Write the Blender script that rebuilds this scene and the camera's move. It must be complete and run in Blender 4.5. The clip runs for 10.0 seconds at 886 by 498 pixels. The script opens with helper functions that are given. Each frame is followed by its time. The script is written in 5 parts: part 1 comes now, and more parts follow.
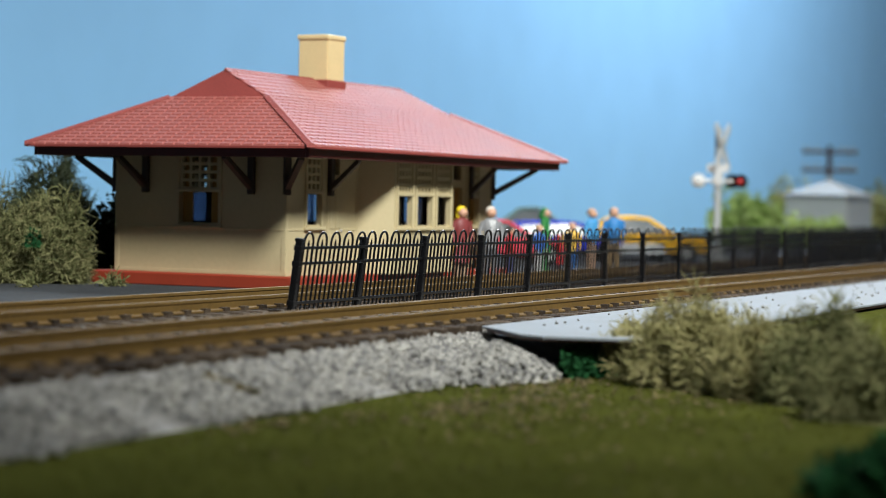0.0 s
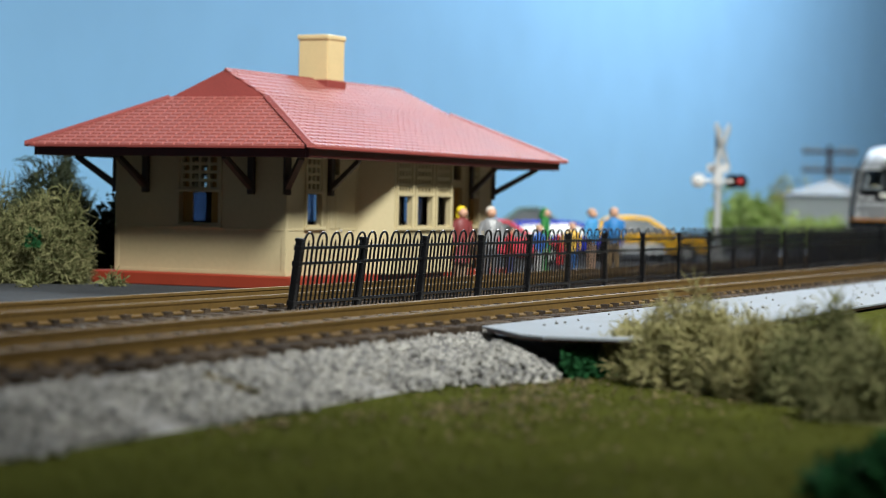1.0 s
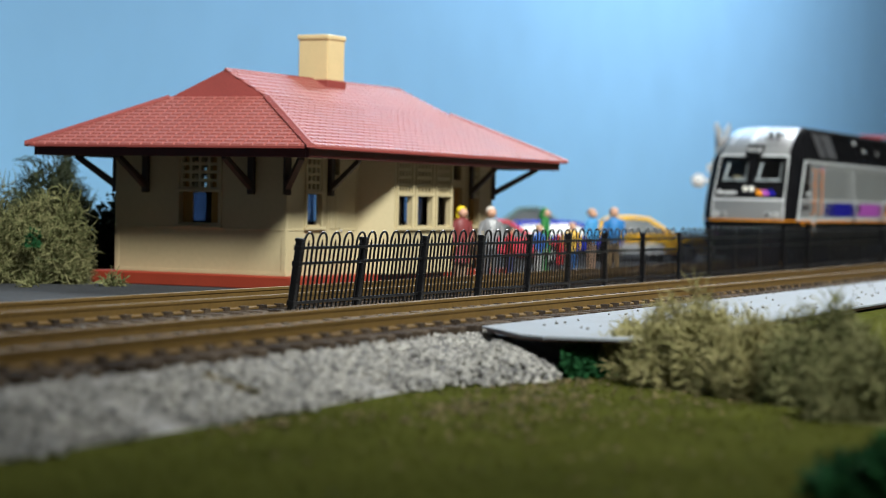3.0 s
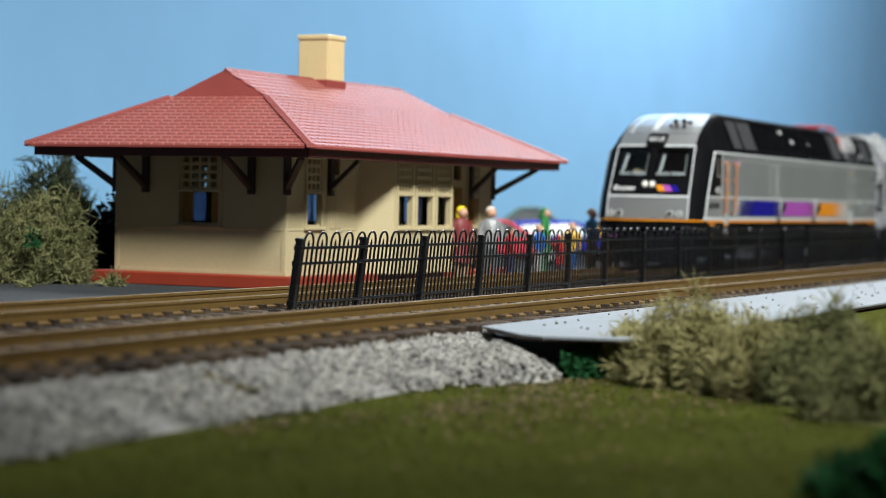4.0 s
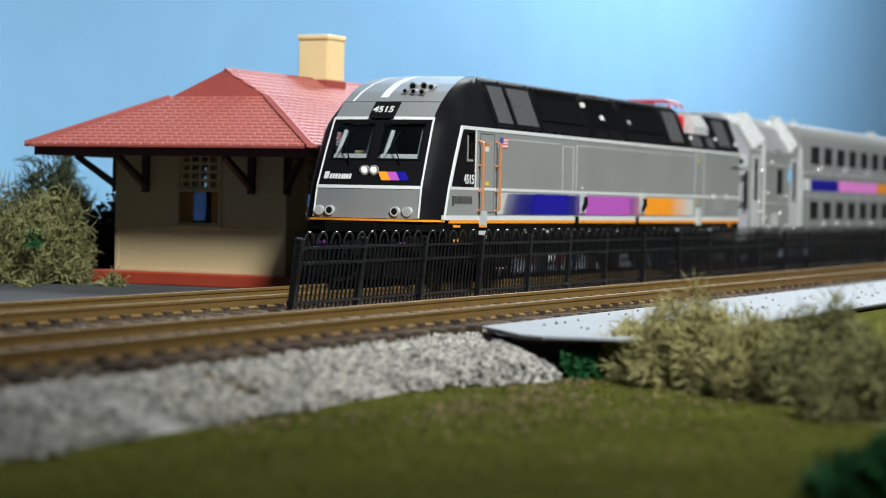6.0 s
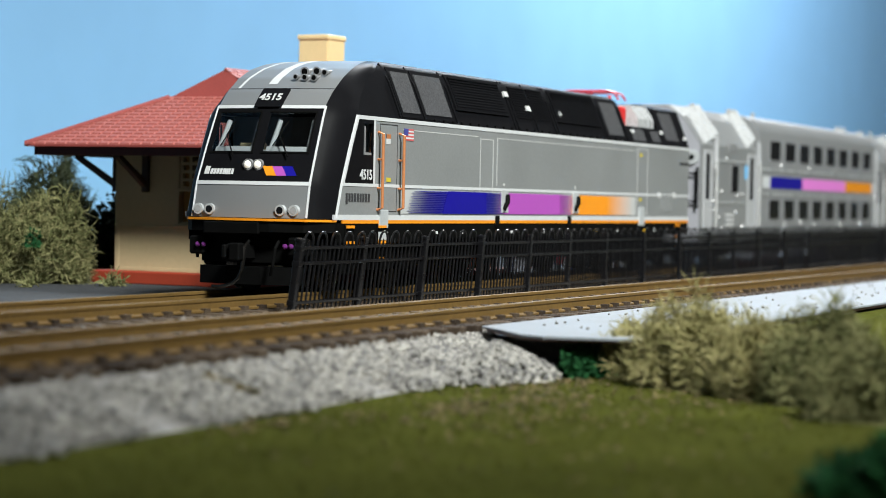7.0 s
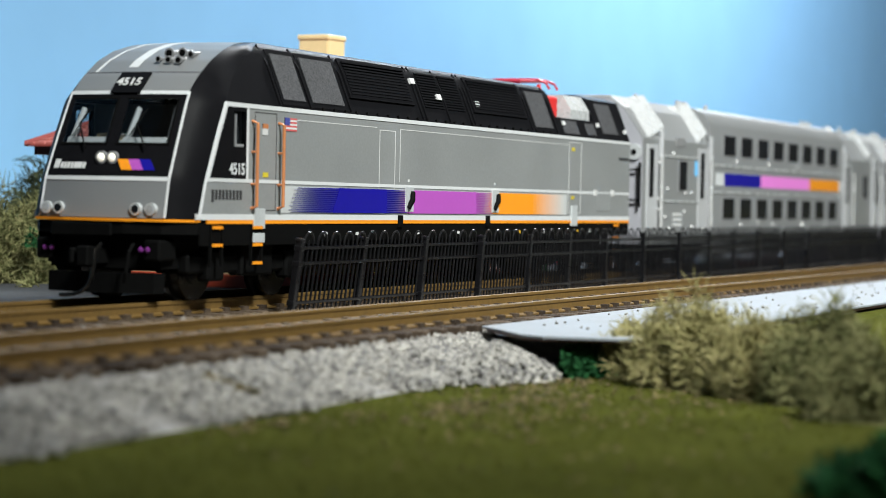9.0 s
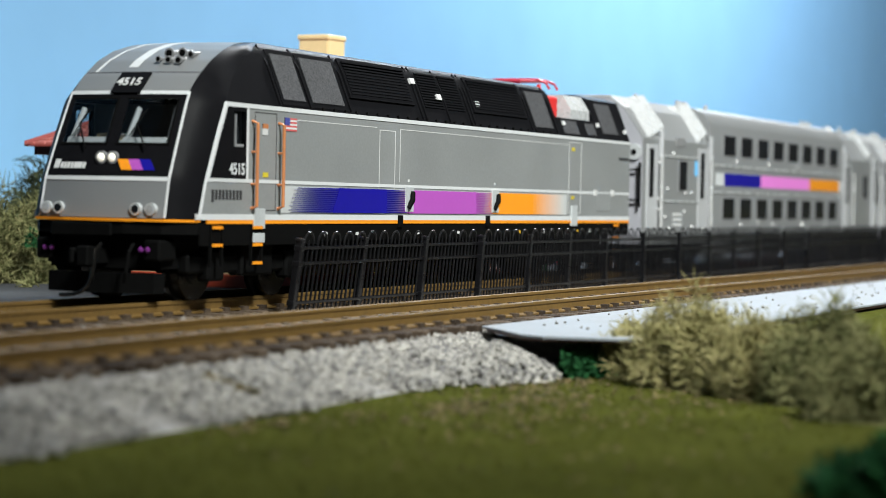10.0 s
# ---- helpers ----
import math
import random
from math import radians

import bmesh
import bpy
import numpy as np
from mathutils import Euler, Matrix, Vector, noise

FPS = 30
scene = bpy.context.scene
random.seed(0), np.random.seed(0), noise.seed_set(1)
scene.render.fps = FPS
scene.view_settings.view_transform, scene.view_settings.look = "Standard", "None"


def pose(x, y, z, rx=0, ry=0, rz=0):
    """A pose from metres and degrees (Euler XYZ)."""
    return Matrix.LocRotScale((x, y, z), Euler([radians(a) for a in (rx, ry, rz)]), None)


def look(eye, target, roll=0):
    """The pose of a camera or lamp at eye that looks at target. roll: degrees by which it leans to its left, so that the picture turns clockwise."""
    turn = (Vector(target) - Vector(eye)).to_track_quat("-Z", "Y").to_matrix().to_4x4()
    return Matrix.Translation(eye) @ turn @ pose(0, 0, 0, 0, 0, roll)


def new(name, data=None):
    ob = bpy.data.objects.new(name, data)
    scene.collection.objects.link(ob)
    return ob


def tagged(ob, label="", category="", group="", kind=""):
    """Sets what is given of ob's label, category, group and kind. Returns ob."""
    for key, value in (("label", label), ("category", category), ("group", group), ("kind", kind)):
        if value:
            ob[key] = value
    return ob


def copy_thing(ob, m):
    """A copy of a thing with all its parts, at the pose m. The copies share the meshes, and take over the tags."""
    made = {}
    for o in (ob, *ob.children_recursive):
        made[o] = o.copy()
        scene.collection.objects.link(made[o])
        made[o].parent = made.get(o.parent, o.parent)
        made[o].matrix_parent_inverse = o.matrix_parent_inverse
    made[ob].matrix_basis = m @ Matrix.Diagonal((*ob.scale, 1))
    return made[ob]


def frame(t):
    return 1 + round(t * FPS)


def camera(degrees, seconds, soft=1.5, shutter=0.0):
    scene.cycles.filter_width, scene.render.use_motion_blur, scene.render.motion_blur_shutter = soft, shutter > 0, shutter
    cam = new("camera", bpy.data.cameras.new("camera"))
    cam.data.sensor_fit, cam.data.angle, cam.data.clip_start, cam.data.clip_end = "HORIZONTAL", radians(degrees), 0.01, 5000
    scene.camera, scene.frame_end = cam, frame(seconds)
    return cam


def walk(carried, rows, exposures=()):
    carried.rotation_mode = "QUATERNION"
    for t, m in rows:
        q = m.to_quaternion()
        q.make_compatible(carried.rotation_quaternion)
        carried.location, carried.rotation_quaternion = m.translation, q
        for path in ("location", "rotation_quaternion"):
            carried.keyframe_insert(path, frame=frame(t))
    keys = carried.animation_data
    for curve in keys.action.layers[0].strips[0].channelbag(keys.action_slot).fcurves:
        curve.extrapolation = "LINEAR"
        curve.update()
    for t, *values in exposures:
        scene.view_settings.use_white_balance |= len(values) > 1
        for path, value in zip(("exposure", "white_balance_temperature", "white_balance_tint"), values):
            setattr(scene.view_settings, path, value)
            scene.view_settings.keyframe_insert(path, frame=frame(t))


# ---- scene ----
cam = camera(23.0, 10.0, 0.9)
U = 0.001  # the place is a scale model: lengths below are in millimetres


def T(x, y, z, rx=0, ry=0, rz=0):
    return pose(x * U, y * U, z * U, rx, ry, rz)


EYE = Vector((-323.5, -213.4, 19.0)) * U
AIM = EYE + Vector((0.9142, 0.4047, -0.02178))
walk(cam, [(0.0, look(EYE, AIM, 1.16)), (10.0, look(EYE, AIM, 1.16))],
     exposures=[(0.0, 0.0), (4.0, 0.02), (5.5, 0.14), (7.0, 0.33), (7.5, 0.36), (10.0, 0.36)])
cam.data.dof.use_dof = True
cam.data.dof.focus_distance = 0.46
cam.data.dof.aperture_fstop = 31.0

# ---- light: a key spot, plus added unseen fills overhead and on the backdrop ----
world = bpy.data.worlds.new("room_world")
scene.world = world
world.use_nodes = True
world.node_tree.nodes["Background"].inputs[0].default_value = (0.75, 0.87, 1.0, 1)
world.node_tree.nodes["Background"].inputs[1].default_value = 0.02


def lamp(name, eye, target, sx, sy, watts, color=(1, 0.97, 0.92)):
    data = bpy.data.lights.new(name, "AREA")
    data.shape, data.size, data.size_y, data.energy, data.color = "RECTANGLE", sx * U, sy * U, watts, color
    ob = new(name, data)
    ob.matrix_world = look(Vector(eye) * U, Vector(target) * U)
    return ob


key = new("key_lamp", bpy.data.lights.new("key_lamp", "SPOT"))
key.data.energy, key.data.spot_size, key.data.spot_blend, key.data.shadow_soft_size = 106, radians(51), 1.0, 0.1
key.data.color = (0.94, 0.98, 0.94)
key.matrix_world = look(Vector((-362, -640, 760)) * U, Vector((342, -48, 0)) * U)
# Added fills, no seen source: one lifts the layout, one brightens the backdrop.
lamp("ceiling_lamp", (700, 100, 1180), (700, 120, 0), 1200, 200, 2.2)
lamp("backdrop_lamp", (1620, 150, 1150), (1670, 470, 150), 650, 150, 43, (0.95, 0.98, 1))

# ---- materials ----


def material(name, color, rough=0.6, metal=0.0, vary=0.25, scale=0.3, fine=2.0, bump=0.0, island=0.0, rand=0.0,
             color2=None, spec=0.5, coat=0.0, emit=None, strength=0.0):
    """scale and fine are in marks per millimetre."""
    m = bpy.data.materials.new(name)
    m.use_nodes = True
    nt = m.node_tree
    b = nt.nodes["Principled BSDF"]
    b.inputs["Roughness"].default_value, b.inputs["Metallic"].default_value = rough, metal
    b.inputs["Specular IOR Level"].default_value, b.inputs["Coat Weight"].default_value = spec, coat
    tc = nt.nodes.new("ShaderNodeTexCoord")
    n1, n2 = nt.nodes.new("ShaderNodeTexNoise"), nt.nodes.new("ShaderNodeTexNoise")
    for n, s in ((n1, scale), (n2, fine)):
        nt.links.new(tc.outputs["Object"], n.inputs["Vector"])
        n.inputs["Scale"].default_value, n.inputs["Detail"].default_value = s / U, 4
    add = nt.nodes.new("ShaderNodeMath")
    add.operation = "ADD"
    nt.links.new(n1.outputs["Fac"], add.inputs[0])
    nt.links.new(n2.outputs["Fac"], add.inputs[1])
    last = add
    for on, socket in ((island, "Random Per Island"), (rand, "Random")):
        if on:
            g = nt.nodes.new("ShaderNodeNewGeometry" if socket != "Random" else "ShaderNodeObjectInfo")
            ma = nt.nodes.new("ShaderNodeMath")
            ma.operation = "MULTIPLY_ADD"
            nt.links.new(g.outputs[socket], ma.inputs[0])
            ma.inputs[1].default_value = on * 2
            nt.links.new(last.outputs[0], ma.inputs[2])
            sub = nt.nodes.new("ShaderNodeMath")
            sub.operation = "SUBTRACT"
            nt.links.new(ma.outputs[0], sub.inputs[0])
            sub.inputs[1].default_value = on
            last = sub
    mr = nt.nodes.new("ShaderNodeMapRange")
    mr.inputs["From Min"].default_value, mr.inputs["From Max"].default_value = 0.6, 1.4
    nt.links.new(last.outputs[0], mr.inputs["Value"])
    mix = nt.nodes.new("ShaderNodeMix")
    mix.data_type = "RGBA"
    lo = color2 or [c * (1 - vary) for c in color]
    hi = color if color2 else [min(1, c * (1 + vary * 0.6)) for c in color]
    mix.inputs[6].default_value, mix.inputs[7].default_value = (*lo, 1), (*hi, 1)
    nt.links.new(mr.outputs[0], mix.inputs[0])
    nt.links.new(mix.outputs[2], b.inputs["Base Color"])
    rr = nt.nodes.new("ShaderNodeMapRange")
    rr.inputs["To Min"].default_value, rr.inputs["To Max"].default_value = max(0.02, rough - 0.08), min(1, rough + 0.08)
    nt.links.new(n1.outputs["Fac"], rr.inputs["Value"])
    nt.links.new(rr.outputs[0], b.inputs["Roughness"])
    if bump:
        bn = nt.nodes.new("ShaderNodeBump")
        bn.inputs["Strength"].default_value, bn.inputs["Distance"].default_value = bump, 0.3 * U
        nt.links.new(n2.outputs["Fac"], bn.inputs["Height"])
        nt.links.new(bn.outputs[0], b.inputs["Normal"])
    if emit:
        b.inputs["Emission Color"].default_value = (*emit, 1)
        b.inputs["Emission Strength"].default_value = strength
    return m


def glass(name, tint=(0.9, 0.95, 1), rough=0.02):
    m = bpy.data.materials.new(name)
    m.use_nodes = True
    b = m.node_tree.nodes["Principled BSDF"]
    b.inputs["Base Color"].default_value = (*tint, 1)
    b.inputs["Roughness"].default_value, b.inputs["Transmission Weight"].default_value = rough, 1.0
    b.inputs["IOR"].default_value = 1.15
    return m


def thin_glass(name, tint):
    """A thin clear pane: seen straight through, with its mirror gloss on top."""
    m = bpy.data.materials.new(name)
    m.use_nodes = True
    nt = m.node_tree
    clear, gloss = nt.nodes.new("ShaderNodeBsdfTransparent"), nt.nodes.new("ShaderNodeBsdfGlossy")
    clear.inputs["Color"].default_value = (*tint, 1)
    gloss.inputs["Roughness"].default_value = 0.03
    mix = nt.nodes.new("ShaderNodeMixShader")
    mix.inputs[0].default_value = 0.07
    nt.links.new(clear.outputs[0], mix.inputs[1])
    nt.links.new(gloss.outputs[0], mix.inputs[2])
    nt.links.new(mix.outputs[0], nt.nodes["Material Output"].inputs["Surface"])
    return m


CABGLASS = thin_glass("cab_glass", (0.72, 0.75, 0.76))
SKY = material("sky_paint", (0.265, 0.535, 0.85), 0.75, vary=0.06, scale=0.004, fine=0.02, spec=0.2)
ROOM = material("room_paint", (0.1, 0.098, 0.095), 0.8, vary=0.05, scale=0.004)
GRASS = material("turf", (0.076, 0.08, 0.017), 0.95, scale=0.06, fine=1.2, bump=0.9, color2=(0.034, 0.037, 0.009), spec=0.0)
LOT = material("asphalt", (0.045, 0.047, 0.051), 0.9, scale=0.06, fine=1.0, bump=0.8, vary=0.5, spec=0.2)
BALLAST = material("ballast_stone", (0.42, 0.4, 0.365), 0.9, scale=0.2, fine=2, island=0.5, color2=(0.14, 0.135, 0.135), spec=0.2)
BED = material("roadbed", (0.27, 0.255, 0.24), 0.95, scale=0.3, fine=1.5, bump=1, vary=0.4)
TIE = material("tie_plastic", (0.095, 0.068, 0.047), 0.85, rand=0.3, scale=0.3, fine=1.5, bump=0.3, color2=(0.022, 0.015, 0.011), spec=0.2)
RAIL = material("rail_brown", (0.135, 0.08, 0.024), 0.62, spec=0.2, scale=0.1, fine=1, vary=0.3)
CONCRETE = material("plate_grey", (0.225, 0.242, 0.262), 0.75, scale=0.08, fine=0.8, vary=0.14, bump=0.15)
ROOF = material("roof_plastic", (0.315, 0.086, 0.072), 0.47, spec=0.42, scale=0.1, fine=1.5, vary=0.18, rand=0.12, island=0.12)
ROOFTRIM = material("roof_trim", (0.27, 0.05, 0.042), 0.62, scale=0.1, vary=0.2)
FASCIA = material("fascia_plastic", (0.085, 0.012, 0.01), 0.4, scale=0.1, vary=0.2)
BASE = material("base_red", (0.3, 0.04, 0.018), 0.5, scale=0.1, vary=0.2)
CREAM = material("cream_plastic", (0.51, 0.42, 0.248), 0.5, scale=0.05, fine=0.8, vary=0.08)
CHIM = material("chimney_plastic", (0.72, 0.56, 0.3), 0.5, scale=0.2, fine=1.5, vary=0.08)
BROWN = material("bracket_brown", (0.035, 0.02, 0.014), 0.5, vary=0.3)
SHUTTER = material("shutter_ochre", (0.36, 0.18, 0.03), 0.6, vary=0.25)
INSIDE = material("inside_plastic", (0.3, 0.22, 0.13), 0.7)
PANE = glass("window_glass", (0.22, 0.24, 0.32))
FENCE = material("fence_black", (0.006, 0.006, 0.007), 0.3, vary=0.3, spec=0.2)
SILVER = material("silver_paint", (0.228, 0.235, 0.237), 0.4, metal=0.15, scale=0.05, fine=2.2, vary=0.14)
NOSESILVER = material("nose_silver", (0.2, 0.205, 0.21), 0.36, metal=0.25, scale=0.05, fine=6, vary=0.08)
WHITE = material("white_paint", (0.52, 0.53, 0.54), 0.4, vary=0.06)
BLACK = material("black_paint", (0.006, 0.006, 0.007), 0.42, vary=0.2, spec=0.025)
MATT = material("matt_black", (0.004, 0.004, 0.004), 0.6, vary=0.3, spec=0.03)
MESHGREY = material("screen_mesh", (0.065, 0.065, 0.07), 0.6, scale=1.6, fine=3.2, vary=0.85, metal=0.3)
ORANGE = material("orange_paint", (0.72, 0.25, 0.012), 0.45, vary=0.06, spec=0.25)
BLUE = material("blue_paint", (0.009, 0.007, 0.22), 0.45, vary=0.06, spec=0.08)
PURPLE = material("purple_paint", (0.35, 0.07, 0.37), 0.45, vary=0.06, spec=0.25)
RED = material("red_plastic", (0.6, 0.03, 0.03), 0.4, vary=0.1)
CHROME = material("chrome", (0.72, 0.72, 0.72), 0.25, metal=0.55, vary=0.1)
BEAM = material("headlight", (0.9, 0.9, 0.8), 0.3, emit=(1, 0.95, 0.8), strength=0.4)
COPPER = material("copper_rail", (0.62, 0.24, 0.1), 0.35, metal=0.4, vary=0.15)
SEAT = material("cab_grey", (0.45, 0.45, 0.47), 0.5)
CARSILVER = material("coach_silver", (0.235, 0.24, 0.245), 0.36, metal=0.2, scale=0.04, fine=4, vary=0.07)
WINDOW = material("dark_window", (0.008, 0.008, 0.009), 0.14, vary=0.2, spec=0.45)
YELLOW = material("yellow_paint", (0.85, 0.5, 0.02), 0.3, vary=0.06, coat=0.5)
GALV = material("galvanised", (0.47, 0.49, 0.5), 0.5, metal=0.25, vary=0.15)
SIGNALPAINT = material("signal_silver", (0.75, 0.75, 0.76), 0.35, metal=0.3, vary=0.1)
LICHEN = material("lichen", (0.25, 0.235, 0.11), 0.9, scale=0.05, fine=0.6, island=0.35, color2=(0.08, 0.09, 0.033), spec=0.15)
LICHENTAN = material("lichen_tan", (0.4, 0.35, 0.17), 0.9, scale=0.05, fine=0.6, island=0.35, color2=(0.17, 0.16, 0.06), spec=0.15)
LICHENDARK = material("lichen_dark", (0.06, 0.07, 0.035), 0.9, scale=0.05, fine=0.6, island=0.35, color2=(0.015, 0.022, 0.012), spec=0.15)
FOAM = material("foam_green", (0.38, 0.47, 0.17), 0.95, scale=0.05, fine=0.5, island=0.4, color2=(0.14, 0.22, 0.05), spec=0.1)
FOAMDARK = material("foam_dark", (0.02, 0.09, 0.03), 0.95, scale=0.05, fine=0.5, island=0.4, color2=(0.006, 0.035, 0.012), spec=0.1)
DEBRIS = material("dry_litter", (0.2, 0.15, 0.07), 0.95, island=0.4, color2=(0.07, 0.06, 0.03), spec=0.1)
FOAMBLACK = material("foam_black_green", (0.02, 0.03, 0.015), 0.95, scale=0.05, fine=0.5, island=0.4, color2=(0.006, 0.01, 0.006), spec=0.1)
FOAMPALE = material("foam_pale_green", (0.46, 0.54, 0.2), 0.95, scale=0.05, fine=0.5, island=0.4, color2=(0.25, 0.34, 0.1), spec=0.1)
FOAMOLIVE = material("foam_olive", (0.42, 0.4, 0.17), 0.95, scale=0.05, fine=0.5, island=0.4, color2=(0.16, 0.17, 0.05), spec=0.1)
BALLASTDARK = material("ballast_between", (0.2, 0.185, 0.17), 0.9, scale=0.2, fine=2, island=0.35, color2=(0.1, 0.095, 0.09), spec=0.2)
TURFFIBRE = material("turf_fibre", (0.1, 0.108, 0.016), 0.95, scale=0.05, fine=0.5, island=0.4, color2=(0.05, 0.056, 0.008), spec=0.0)
CARGLASS = material("car_glass", (0.05, 0.06, 0.065), 0.4, vary=0.2, spec=0.2)
GALVLIGHT = material("roof_metal", (0.1, 0.112, 0.117), 0.6, vary=0.12)
POLEBROWN = material("pole_brown", (0.09, 0.045, 0.03), 0.7, vary=0.3)
GLASSY = material("insulator_glass", (0.5, 0.55, 0.56), 0.15, vary=0.1)

# ---- building helpers ----


def mesh_of(bm, name, mat, smooth=False):
    for v in bm.verts:
        v.co *= U
    me = bpy.data.meshes.new(name)
    bm.normal_update()
    bm.to_mesh(me)
    bm.free()
    me.materials.append(mat)
    if smooth:
        me.shade_smooth()
        me.set_sharp_from_angle(angle=radians(38))
    return me


def part(name, bm, mat, parent=None, label="", smooth=False, at=None):
    ob = new(name, mesh_of(bm, name, mat, smooth))
    if parent:
        ob.parent = parent
    if at:
        ob.matrix_local = at
    if label:
        ob["label"] = label
    return ob


def share(name, me, parent, at):
    ob = new(name, me)
    ob.parent = parent
    ob.matrix_local = at
    return ob


def thing(name, label, category, at, group="", kind=""):
    ob = tagged(new(name), label, category, group, kind)
    ob.empty_display_size = 0.005
    ob.matrix_world = at
    return ob


def B():
    return bmesh.new()


def box(bm, x0, y0, z0, x1, y1, z1, bevel=0.0, seg=1):
    r = bmesh.ops.create_cube(bm, size=1)["verts"]
    for v in r:
        v.co = Vector(((x0 + x1) / 2 + v.co.x * (x1 - x0), (y0 + y1) / 2 + v.co.y * (y1 - y0), (z0 + z1) / 2 + v.co.z * (z1 - z0)))
    if bevel:
        bmesh.ops.bevel(bm, geom=list({e for v in r for e in v.link_edges}), offset=bevel, segments=seg, affect="EDGES", profile=0.5)
    return bm


def tube(bm, pts, r, n=6, r2=None):
    """A round bar along points, closed at both ends; r2: the radius at its far end."""
    pts = [Vector(p) for p in pts]
    rings = []
    ref = None
    for i, p in enumerate(pts):
        d = (pts[min(i + 1, len(pts) - 1)] - pts[max(i - 1, 0)]).normalized()
        if ref is None:
            ref = d.orthogonal().normalized()
        ref = (ref - d * ref.dot(d)).normalized()
        s = d.cross(ref)
        k = r if r2 is None else r + (r2 - r) * i / (len(pts) - 1)
        rings.append([bm.verts.new(p + (ref * math.cos(a) + s * math.sin(a)) * k) for a in [2 * math.pi * j / n for j in range(n)]])
    for a, b in zip(rings, rings[1:]):
        for j in range(n):
            bm.faces.new((a[j], a[(j + 1) % n], b[(j + 1) % n], b[j]))
    bm.faces.new(rings[0][::-1])
    bm.faces.new(rings[-1])
    return bm


def prism(bm, poly, axis, a, b):
    """A flat outline pushed along an axis from a to b; the outline's two numbers are the other axes in order."""
    def at(p, k):
        return {"x": (k, p[0], p[1]), "y": (p[0], k, p[1]), "z": (p[0], p[1], k)}[axis]
    lo, hi = [bm.verts.new(at(p, a)) for p in poly], [bm.verts.new(at(p, b)) for p in poly]
    n = len(poly)
    fs = [bm.faces.new(lo), bm.faces.new(hi[::-1])]
    for i in range(n):
        fs.append(bm.faces.new((lo[i], hi[i], hi[(i + 1) % n], lo[(i + 1) % n])))
    bmesh.ops.recalc_face_normals(bm, faces=fs)
    return bm


def solid(bm, verts, faces):
    vs = [bm.verts.new(v) for v in verts]
    fs = [bm.faces.new([vs[i] for i in f]) for f in faces]
    bmesh.ops.recalc_face_normals(bm, faces=fs)
    return bm


def ball(bm, c, r, seg=12, rings=8):
    bmesh.ops.create_uvsphere(bm, u_segments=seg, v_segments=rings, radius=r, matrix=Matrix.Translation(c))
    return bm


def pierced(bm, length, height, thick, holes, z0=0.0):
    """A wall in the plane x-z from x 0 to length, with its outer face at y 0 and square holes through it."""
    xs = sorted({0, length, *[h[0] for h in holes], *[h[2] for h in holes]})
    zs = sorted({z0, height, *[h[1] for h in holes], *[h[3] for h in holes]})
    full = {}
    for i in range(len(xs) - 1):
        for j in range(len(zs) - 1):
            cx, cz = (xs[i] + xs[i + 1]) / 2, (zs[j] + zs[j + 1]) / 2
            full[i, j] = not any(h[0] < cx < h[2] and h[1] < cz < h[3] for h in holes)
    cache = {}

    def v(i, j, k):
        if (i, j, k) not in cache:
            cache[i, j, k] = bm.verts.new((xs[i], thick * k, zs[j]))
        return cache[i, j, k]
    for (i, j), on in full.items():
        if not on:
            continue
        bm.faces.new((v(i, j, 0), v(i + 1, j, 0), v(i + 1, j + 1, 0), v(i, j + 1, 0)))
        bm.faces.new((v(i, j, 1), v(i, j + 1, 1), v(i + 1, j + 1, 1), v(i + 1, j, 1)))
        for (di, dj), (p, q) in (((-1, 0), ((i, j + 1), (i, j))), ((1, 0), ((i + 1, j), (i + 1, j + 1))), ((0, -1), ((i, j), (i + 1, j))), ((0, 1), ((i + 1, j + 1), (i, j + 1)))):
            if not full.get((i + di, j + dj), False):
                bm.faces.new((v(*p, 0), v(*p, 1), v(*q, 1), v(*q, 0)))
    return bm


def soup(name, verts, faces, mat, label, category, kind="stuff", at=None, parent=None):
    me = bpy.data.meshes.new(name)
    me.from_pydata([tuple(v) for v in np.asarray(verts) * U], [], faces)
    me.materials.append(mat)
    ob = new(name, me)
    if parent:
        ob.parent = parent
    if at:
        ob.matrix_local = at
    return tagged(ob, label, category, "", kind)


# ---- structure ----
def sheet(name, poly, z, mat, label, category, thick=2.0):
    bm = B()
    prism(bm, poly, "z", z - thick, z)
    return tagged(part(name, bm, mat), label, category, "", "structure")


sheet("ground", [(-900, -900), (3600, -900), (3600, 470), (-900, 470)], -9.5, GRASS, "olive green turf over the model railway baseboard", "ground", 30)
sheet("pavement", [(-700, 22), (3000, 22), (3000, 300), (-700, 300)], -3.2, LOT, "dark grey asphalt lot beside the station", "pavement", 5)
bm = B()
box(bm, -900, 470, -40, 3600, 490, 1200)
tagged(part("backdrop", bm, SKY), "sky blue painted backdrop board behind the layout", "backdrop", "", "structure")
# Unseen room shell added around the layout; its dark paint limits bounce light.
for nm, a in (("wall_south", (-920, -1720, -900, 3620, -1700, 1250)), ("wall_west", (-920, -1700, -900, -900, 490, 1250)), ("wall_east", (3600, -1700, -900, 3620, 490, 1250)), ("floor", (-920, -1720, -920, 3620, 490, -900)), ("ceiling", (-920, -1720, 1250, 3620, 490, 1270))):
    bm = B()
    box(bm, *a)
    tagged(part(nm, bm, ROOM), "unseen grey painted room " + nm.split("_")[0], nm.split("_")[0], "", "structure")

